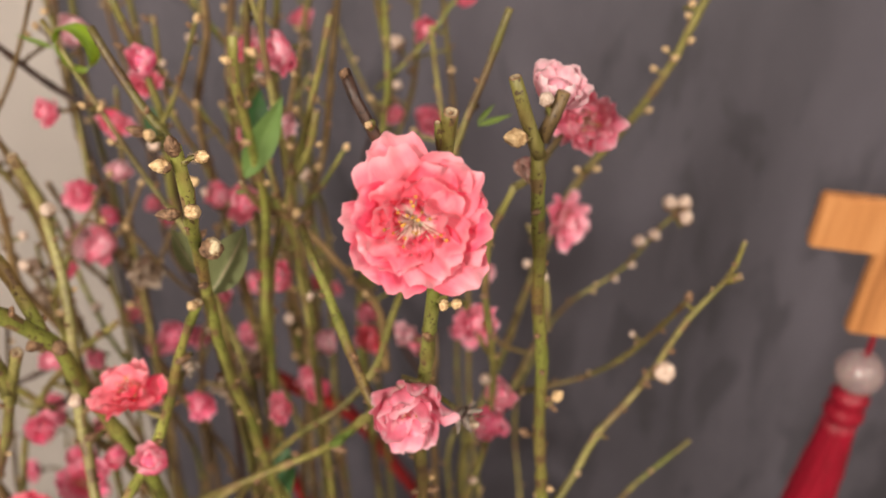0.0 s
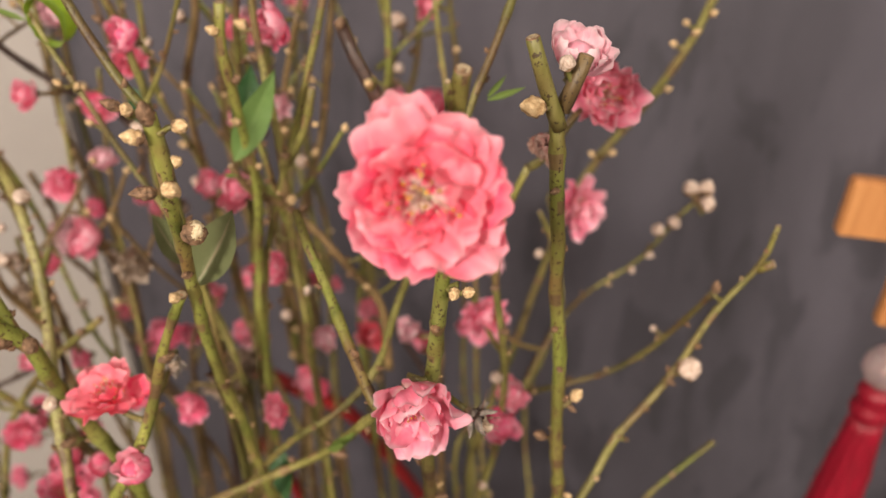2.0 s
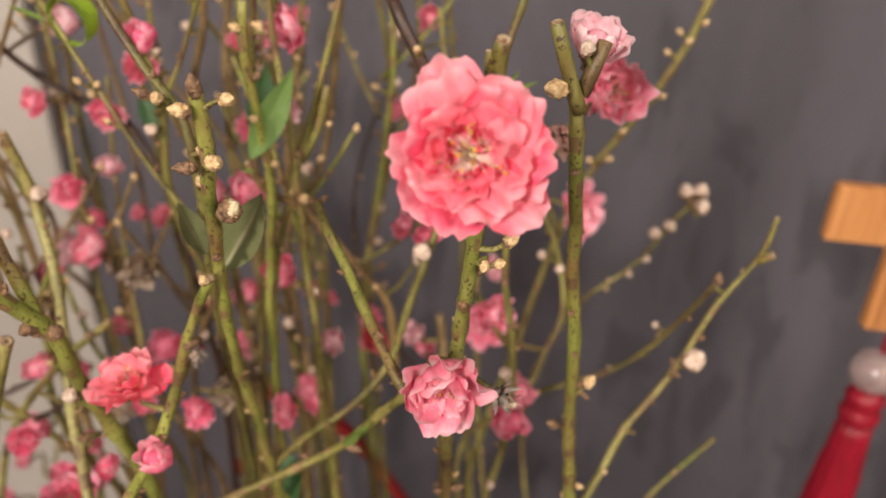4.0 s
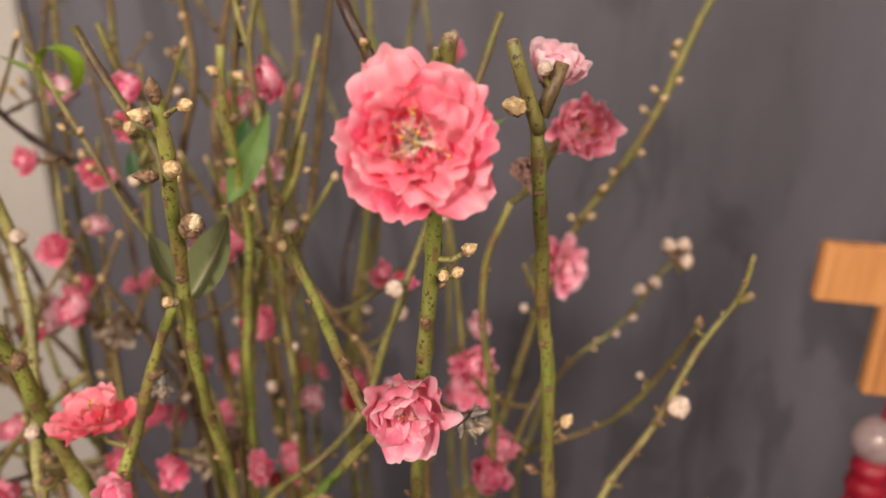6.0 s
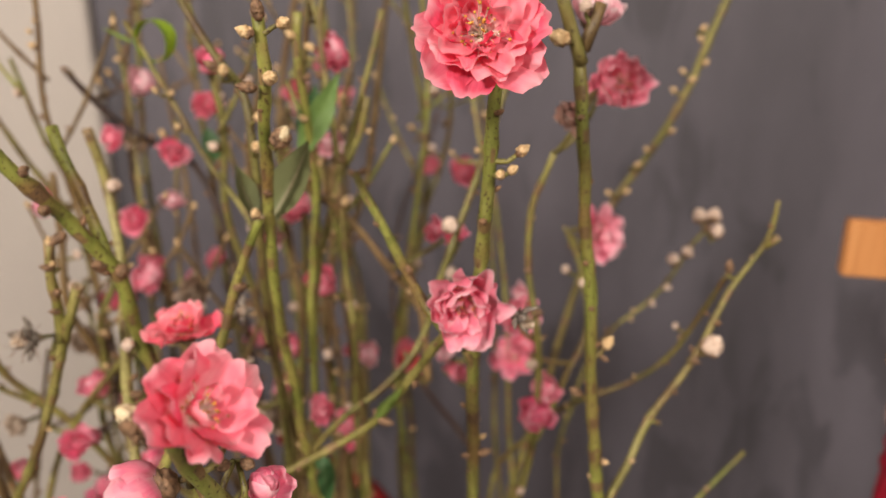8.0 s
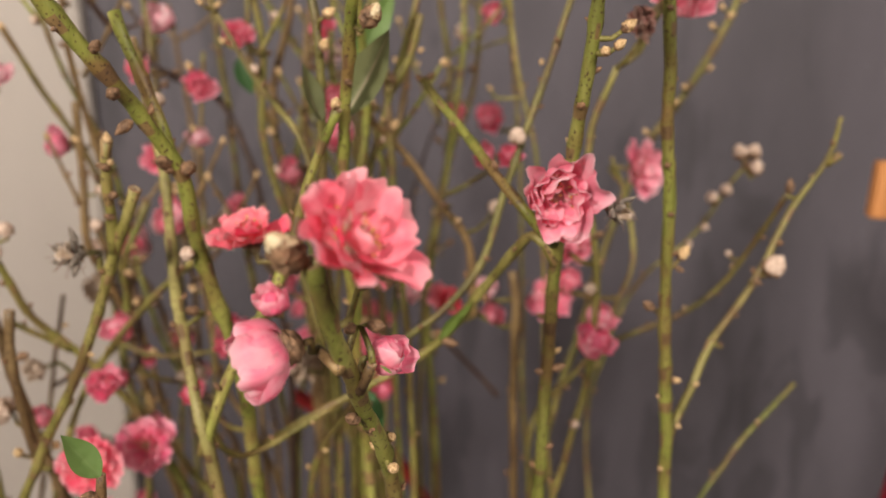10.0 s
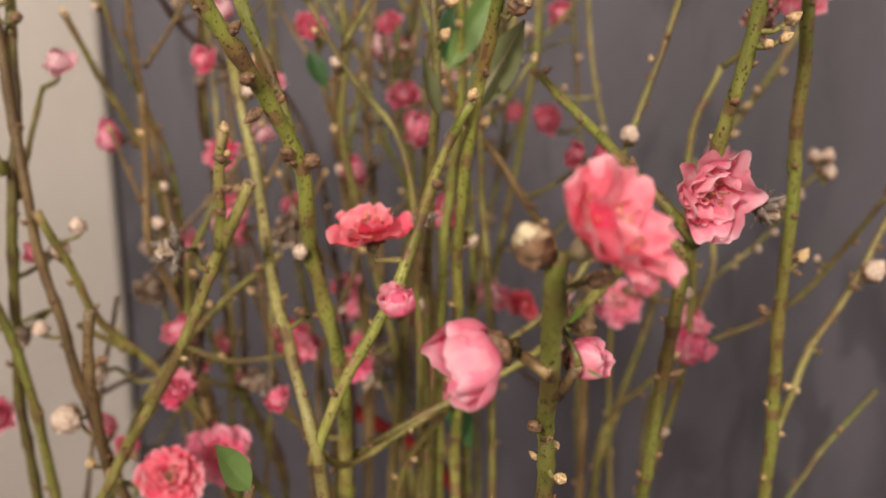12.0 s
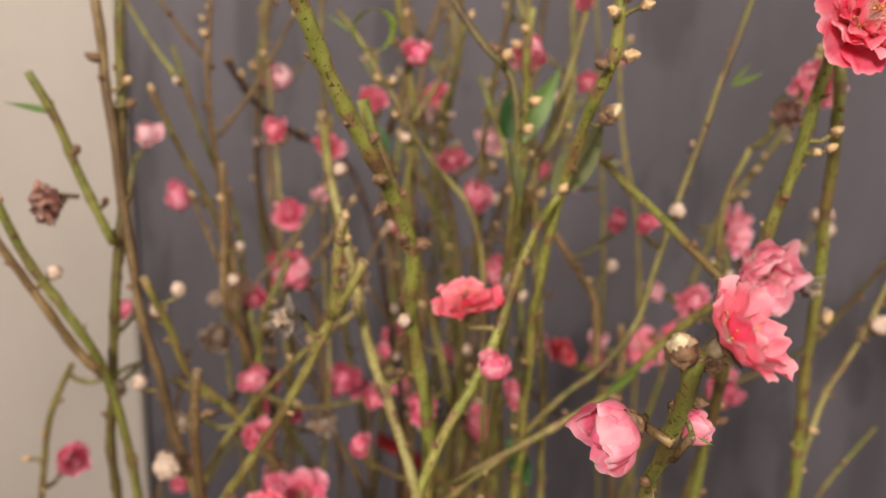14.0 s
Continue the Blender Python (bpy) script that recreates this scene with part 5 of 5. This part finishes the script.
b.bud((-0.2350, 0.2970, 1.0765), (0.3, -0.6, 0.6), 11, 'wool')
b.blossom((-0.2545, 0.3200, 1.0703), (-0.1, -0.8, 0.4), 10, 'pink', 'closed')
b.bud((-0.2429, 0.2900, 1.0457), (0.3, -0.6, 0.5), 9, 'wool')
b.bud((-0.2333, 0.2850, 1.0105), (0.2, -0.7, 0.5), 11, 'wool')

b = Twig('dark olive peach twig with a pink bud', [(-0.2437, 0.3550, 1.1687), (-0.2322, 0.3650, 1.1370), (-0.2192, 0.3750, 1.1045), (-0.2116, 0.3750, 1.0686), (-0.2051, 0.3700, 1.0179)], 1.4, 1.8, 'olive', 30)
b.bud((-0.2430, 0.3540, 1.1690), (-0.2, -0.4, 0.8), 7, 'tan')
b.blossom((-0.2390, 0.3860, 1.1100), (-0.75, -0.6, 0.2), 16, 'magenta', 'closed', 'pink bud on a side twig')
b.bud((-0.2238, 0.3780, 1.1091), (-0.9, -0.2, 0.1), 9, 'brown')
b.blossom((-0.1820, 0.3660, 1.0710), (0.1, -0.6, 0.75), 14, 'pale', 'closed', 'pale pink blossom bud')
b.blossom((-0.1970, 0.4300, 0.9830), (0, -0.8, 0.5), 15, 'pink', 'closed')
b.blossom((-0.1480, 0.2680, 1.0230), (0, -0.7, 0.7), 11, 'pink', 'closed', 'small coral bud')

# the near branch with the blossom that passes close by

b = Twig('near green peach branch with a coral blossom and pink buds', [(-0.0779, 0.1085, 1.1234), (-0.0757, 0.1180, 1.1050), (-0.0716, 0.1345, 1.0827), (-0.0668, 0.1540, 1.0570), (-0.0630, 0.1680, 1.0300)], 2.2, 2.6, 'green', 31)
b.blossom((-0.0682, 0.1050, 1.1292), (0.60, -0.52, 0.60), 28, 'coral', 'loose', 'open coral blossom turned upwards')
b.bud((-0.0830, 0.1060, 1.1265), (-0.45, -0.45, 0.75), 12, 'cream')
b.blossom((-0.0930, 0.1220, 1.0975), (-0.86, -0.32, -0.15), 19, 'pink', 'closed', 'fat pink half-open bud')
b.blossom((-0.0632, 0.1330, 1.0935), (0.7, -0.55, 0.4), 12, 'pink', 'closed', 'small pink bud with a green sepal')
b.twig([(-0.0799, 0.1302, 1.0958), (-0.0743, 0.1230, 1.0935)], 1.3, 1.5, 'brown')
b.twig([(-0.0673, 0.1268, 1.0933), (-0.0706, 0.1305, 1.0847)], 1.1, 1.3, 'brown')
b.bud((-0.0724, 0.1280, 1.1016), (-0.2, -0.9, 0.2), 7, 'brown')
b.bud((-0.0660, 0.1280, 1.1022), (0.6, -0.7, 0.2), 8, 'brown')
b.bud((-0.0638, 0.1250, 1.1139), (0.5, -0.5, 0.3), 10, 'brown')
b.bud((-0.0735, 0.1400, 1.0727), (-0.5, -0.7, 0.5), 8, 'brown')
b.bud((-0.0635, 0.1500, 1.0524), (0.3, -0.8, 0.3), 7, 'tan')
b.bud((-0.0640, 0.1560, 1.0585), (0.2, -0.9, 0.1), 6, 'tan')
b.leaf((-0.0655, 0.1270, 1.0927), (0.689, -0.644, -0.332), 4.7, 'sprout', (0.1, -0.8, 0.6))

b = Twig('short knobbly brown twig with a small green leaf', [(-0.1423, 0.1520, 1.0523), (-0.1436, 0.1530, 1.0419), (-0.1444, 0.1560, 1.0278)], 1.3, 1.9, 'brown', 32)
b.leaf((-0.1423, 0.1510, 1.0524), (-0.55, -0.10, 0.80), 17.0, 'broad', (0.75, -0.65, 0.1))
b.bud((-0.1457, 0.1500, 1.0468), (-0.4, -0.7, 0.5), 8, 'brown')
b.bud((-0.1475, 0.1500, 1.0390), (-0.5, -0.7, 0.4), 9, 'tan')
b.bud((-0.1540, 0.1500, 1.0355), (-0.6, -0.6, 0.4), 9, 'tan')
b.bud((-0.1403, 0.1520, 1.0398), (0.5, -0.6, 0.5), 7, 'tan')

# brown stem and more blossoms deep in the bunch

b = Twig('dark brown upright stem', [(-0.0066, 0.3350, 1.0503), (-0.0050, 0.3330, 1.0264), (-0.0055, 0.3330, 0.9878), (-0.0042, 0.3330, 0.9436)], 2.0, 2.6, 'brown', 33)
b.blossom((-0.0375, 0.3350, 1.0355), (-0.2, -0.8, 0.5), 20, 'red', 'ragged', 'red-pink blossom')
b.blossom((-0.0194, 0.3300, 1.0434), (0.1, -0.7, 0.7), 11, 'pale', 'closed')
b.blossom((-0.0146, 0.3450, 1.0251), (0.4, -0.8, 0.3), 15, 'pink', 'cup')

b = Twig('slim olive stem with a small bud', [(-0.0697, 0.4000, 1.0425), (-0.0736, 0.4000, 1.0124), (-0.0777, 0.3900, 0.9731), (-0.0775, 0.3800, 0.9181)], 1.0, 1.7, 'olive', 34)
b.bud((-0.0703, 0.3950, 1.0435), (0, -0.4, 0.9), 7, 'tan')
b.blossom((-0.0749, 0.2850, 1.0352), (0.1, -0.7, 0.7), 15, 'pink', 'cup')
b.leaf((-0.0774, 0.2850, 1.0132), (0.2, -0.5, -0.6), 26, 'dark')
b.blossom((-0.1431, 0.3850, 0.9990), (-0.2, -0.9, 0.3), 17, 'magenta', 'ragged', 'magenta blossom deep in the bunch')
b.blossom((-0.1096, 0.3600, 0.9995), (0.2, -0.8, 0.1), 24, 'faded', 'ragged')
b.blossom((-0.1229, 0.3700, 1.0364), (-0.2, -0.8, 0.5), 19, 'pink', 'cup')
b.blossom((-0.1522, 0.3700, 1.0098), (0.1, -0.8, 0.4), 19, 'magenta', 'closed')
b.blossom((-0.1125, 0.3350, 1.0068), (0.4, -0.7, 0.2), 20, 'faded', 'cup')
b.blossom((-0.1837, 0.3000, 0.9814), (0, -0.8, 0.6), 24, 'magenta', 'ragged')
b.blossom((0.0155, 0.3000, 1.0740), (0.3, -0.9, 0.1), 24, 'pink', 'ragged')
b.blossom((0.0214, 0.3600, 1.0606), (0.2, -0.8, 0.4), 15, 'pale', 'cup')

# ---- vase ----
def lathe(bm, profile, sides=48, mat=0):
    rows = [[bm.verts.new((r * math.cos(2 * math.pi * s / sides), r * math.sin(2 * math.pi * s / sides), z)) for s in range(sides)] for r, z in profile]
    for a, b in zip(rows, rows[1:]):
        for s in range(sides):
            bm.faces.new((a[s], a[(s + 1) % sides], b[(s + 1) % sides], b[s])).material_index = mat
    return rows


GLAZE = plain("vase_glaze", (0.05, 0.05, 0.06), (0.09, 0.09, 0.10), 8, 0.25, 0.05)
bm = bmesh.new()
rows = lathe(bm, [(0.12, 0.0), (0.16, 0.04), (0.18, 0.22), (0.165, 0.44), (0.138, 0.58), (0.132, 0.64), (0.150, 0.68), (0.142, 0.682), (0.124, 0.64), (0.130, 0.58), (0.155, 0.44), (0.17, 0.22), (0.15, 0.05), (0.1, 0.02)])
bm.faces.new(rows[0][::-1]), bm.faces.new(rows[-1])
vase = new("vase", finish(bm, "vase", [GLAZE]))
vase.matrix_basis = Matrix.Translation((MOUTH.x, MOUTH.y, 0))
tagged(vase, "tall dark glazed floor vase full of peach branches", "vase")

# ---- thinner branches at the back of the bunch ----
back = random.Random(41)
for i in range(28):
    x, y = back.uniform(-0.215, -0.035), back.uniform(0.31, 0.50)
    top = back.uniform(1.06, 1.33)
    lean = back.uniform(-0.05, 0.05)
    tip = Vector((x + lean, y + back.uniform(-0.02, 0.02), top))
    mid = Vector((x + 0.3 * lean + back.uniform(-0.008, 0.008), y, 0.45 * top + 0.55 * 0.95))
    low = Vector((x * 0.85 - 0.012, 0.9 * y + 0.034, 0.95))
    tone = back.choice(("olive", "olive", "brown", "green", "brown"))
    b = Twig("thin " + {"olive": "olive", "green": "green", "brown": "brown", "dark": "dark brown"}[tone] + " peach branch at the back of the bunch",
             [tip, tip.lerp(mid, 0.33) + Vector((back.uniform(-0.007, 0.007), back.uniform(-0.006, 0.006), 0)), tip.lerp(mid, 0.66) + Vector((back.uniform(-0.007, 0.007), back.uniform(-0.006, 0.006), 0)), mid,
              mid.lerp(low, 0.5) + Vector((back.uniform(-0.008, 0.008), back.uniform(-0.008, 0.008), 0)), low], back.uniform(1.0, 1.8), back.uniform(1.8, 2.6), tone, 100 + i)
    for k in range(back.randint(4, 8)):
        t = back.uniform(0.0, 0.9)
        q = tip.lerp(mid, t) if back.random() < 0.6 else mid.lerp(low, t)
        side = back.choice((-1, 1))
        b.bud(q + Vector((side * 0.003, -0.002, 0)), (0.7 * side, -0.4, 0.6), back.uniform(5, 9), back.choice(("tan", "brown", "brown", "tan", "wool")))
    for k in range(back.choice((0, 1, 1, 2))):
        t = back.uniform(0.15, 0.8)
        q = tip.lerp(mid, t)
        side = back.choice((-1, 1))
        e = q + Vector((side * back.uniform(0.02, 0.045), back.uniform(-0.02, 0.02), back.uniform(0.03, 0.07)))
        b.twig([e, q.lerp(e, 0.5) + Vector((0, 0, -0.004)), q], 0.8, 1.1)
        b.bud(e, (0.3 * side, -0.3, 0.9), 7, "tan")
    for k in range(back.choice((0, 1, 1, 2))):
        q = tip.lerp(mid, back.uniform(0.1, 0.9)) if back.random() < 0.5 else mid.lerp(low, back.uniform(0.0, 0.8))
        b.blossom(q + Vector((back.uniform(-0.008, 0.008), -0.006, 0)), (back.uniform(-0.5, 0.5), -0.8, back.uniform(0, 0.7)), back.uniform(12, 19),
                  back.choice(("pink", "pink", "magenta", "pink", "pale")), back.choice(("closed", "closed", "cup", "ragged")))

grow()

# ---- hanging wooden ornament ----
OAK, nt, bs = material("ornament_wood")
grain = noise_tex(nt, 120, 4, 0.6, stretch=(1, 1, 0.05))
gr = ramp(nt, grain.outputs["Fac"], [(0.3, (0.30, 0.115, 0.038)), (0.5, (0.50, 0.215, 0.075)), (0.72, (0.62, 0.30, 0.12))])
nt.links.new(gr.outputs["Color"], bs.inputs["Base Color"])
bs.inputs["Roughness"].default_value = 0.42
bump(nt, bs, grain.outputs["Fac"], 0.2, 0.0005)
RED = plain("red_silk", (0.16, 0.001, 0.009), (0.33, 0.002, 0.022), 700, 0.45, 0.4, 0.0006, stretch=(1, 1, 0.05))
BEAD, nt, bs = material("milky_bead")
bs.inputs["Base Color"].default_value = (0.72, 0.58, 0.58, 1)
bs.inputs["Roughness"].default_value = 0.18
bs.inputs["Transmission Weight"].default_value = 0.55
bs.inputs["Subsurface Weight"].default_value = 0.2
cloud = noise_tex(nt, 130, 3)
cr = ramp(nt, cloud.outputs["Fac"], [(0.3, (0.42, 0.30, 0.31)), (0.7, (0.60, 0.48, 0.48))])
nt.links.new(cr.outputs["Color"], bs.inputs["Base Color"])

HANG = Vector((0.2490, 0.3780, 1.0070))
ornament = tagged(new("hanging_ornament"), "wooden cross-shaped hanging charm with red tassel and milky bead", "ornament")
ornament.matrix_basis = Matrix.Translation(HANG) @ Matrix.Rotation(radians(2.5), 4, "Y") @ Matrix.Rotation(radians(-10), 4, "Z")


def local(name, bm, mats, label="", smooth=True):
    return part(name, finish(bm, name, mats, smooth), ornament, label=label)


bm = bmesh.new()
outline = [(-0.017, 0.0), (0.017, 0.0), (0.017, 0.0525), (0.052, 0.0525), (0.052, 0.0845), (0.017, 0.0845), (0.017, 0.1085), (-0.017, 0.1085),
           (-0.017, 0.0845), (-0.052, 0.0845), (-0.052, 0.0525), (-0.017, 0.0525)]
face = bm.faces.new([bm.verts.new((x, -0.0045, z)) for x, z in outline])
ext = bmesh.ops.extrude_face_region(bm, geom=[face])
bmesh.ops.translate(bm, verts=[v for v in ext["geom"] if isinstance(v, bmesh.types.BMVert)], vec=(0, 0.009, 0))
bmesh.ops.bevel(bm, geom=bm.edges[:], offset=0.0013, segments=3, affect="EDGES")
local("wooden_cross", bm, [OAK], "orange-brown oiled wood with straight grain", False)
bm = bmesh.new()
star = [bm.verts.new(((0.008 if k % 2 else 0.0035) * math.cos(k * math.pi / 8), 0, (0.008 if k % 2 else 0.0035) * math.sin(k * math.pi / 8))) for k in range(16)]
f = bm.faces.new(star)
ext = bmesh.ops.extrude_face_region(bm, geom=[f])
bmesh.ops.translate(bm, verts=[v for v in ext["geom"] if isinstance(v, bmesh.types.BMVert)], vec=(0, 0.001, 0))
bmesh.ops.translate(bm, verts=bm.verts[:], vec=(0, -0.0053, 0.0685))
local("inlay", bm, [RED], "small red star-shaped inlay", False)
cords = random.Random(3)
bm = bmesh.new()
tube(bm, smooth_path([(0, 0, 0.002), (0.0004, 0, -0.012), (0, 0, -0.022)], 0.003), 0.0016, 0.0016, cords, 8, False, 0, 0.05)
local("cord", bm, [RED])
bm = bmesh.new()
tube(bm, smooth_path([(-0.057, 0.0, 0.488), (-0.018, 0.001, 0.30), (0, 0, 0.107)], 0.01), 0.0011, 0.0011, cords, 8, False, 0, 0.05)
local("hanging_cord", bm, [RED])
bm = bmesh.new()
bmesh.ops.create_uvsphere(bm, u_segments=32, v_segments=20, radius=0.0138)
bmesh.ops.translate(bm, verts=bm.verts[:], vec=(0, 0, -0.030))
local("bead", bm, [BEAD], "milky translucent pinkish bead")
bm = bmesh.new()
lathe(bm, [(0.0060, -0.0420), (0.0098, -0.0440), (0.0115, -0.0485), (0.0100, -0.0530), (0.0092, -0.0545), (0.0112, -0.0570), (0.0120, -0.0615), (0.0106, -0.0660), (0.0092, -0.0675)], 32)
local("tassel_cap", bm, [RED])
bm = bmesh.new()
rows = []
for i in range(15):
    t = i / 14
    r = 0.0092 + 0.0085 * t ** 0.8
    ring = []
    for s in range(64):
        a = 2 * math.pi * s / 64
        q = r * (1 + 0.05 * math.sin(16 * a + 2 * math.sin(3 * t)) + cords.uniform(-0.035, 0.035))
        ring.append(bm.verts.new((q * math.cos(a), q * math.sin(a), -0.066 - 0.122 * t - (cords.uniform(0, 0.006) if i == 14 else 0))))
    rows.append(ring)
for p, q in zip(rows, rows[1:]):
    for s in range(64):
        bm.faces.new((p[s], p[(s + 1) % 64], q[(s + 1) % 64], q[s]))
bm.faces.new(rows[0]), bm.faces.new(rows[-1])
local("tassel", bm, [RED], "long red silk tassel")

# ---- red ribbon tied round the stems ----
def strip(bm, path, width, up=(0, 0, 1)):
    rows = []
    for i, q in enumerate(path):
        d = (path[min(i + 1, len(path) - 1)] - path[max(i - 1, 0)]).normalized()
        side = (Vector(up) - Vector(up).dot(d) * d).normalized() * width / 2
        n = d.cross(side).normalized() * 0.0006
        rows.append([bm.verts.new(q + a * side + b * n) for a, b in ((-1, -1), (1, -1), (1, 1), (-1, 1))])
    for p, q in zip(rows, rows[1:]):
        for s in range(4):
            bm.faces.new((p[s], p[(s + 1) % 4], q[(s + 1) % 4], q[s]))
    bm.faces.new(rows[0]), bm.faces.new(rows[-1])


# red darkened in its colour for the shade among the stems
RIBBON = plain("ribbon_red_shaded", (0.20, 0.006, 0.008), (0.34, 0.012, 0.014), 300, 0.5)
ribbon = tagged(new("ribbon"), "red ribbon tied round the stems of the bunch", "ribbon")
knot = Vector((-0.085, 0.36, 0.775))
ribbon.matrix_basis = Matrix.Translation(knot)
bm = bmesh.new()
strip(bm, [Vector((0.105 * math.cos(a), 0.085 * math.sin(a), 0.012 * math.sin(2 * a + 1))) for a in [2 * math.pi * k / 40 for k in range(41)]], 0.024)
part("band", finish(bm, "band", [RIBBON]), ribbon)
for ends in ([(-0.044, 0.062, 0.172), (-0.014, 0.064, 0.150), (0.022, 0.075, 0.112), (0.075, 0.088, 0.0)], [(-0.02, 0.088, 0.0), (-0.045, 0.098, 0.06), (-0.065, 0.09, 0.07)]):
    bm = bmesh.new()
    strip(bm, smooth_path(ends, 0.004), 0.010, (0.2, 0.8, 0.5))
    part("ribbon_end", finish(bm, "ribbon_end", [RIBBON]), ribbon)
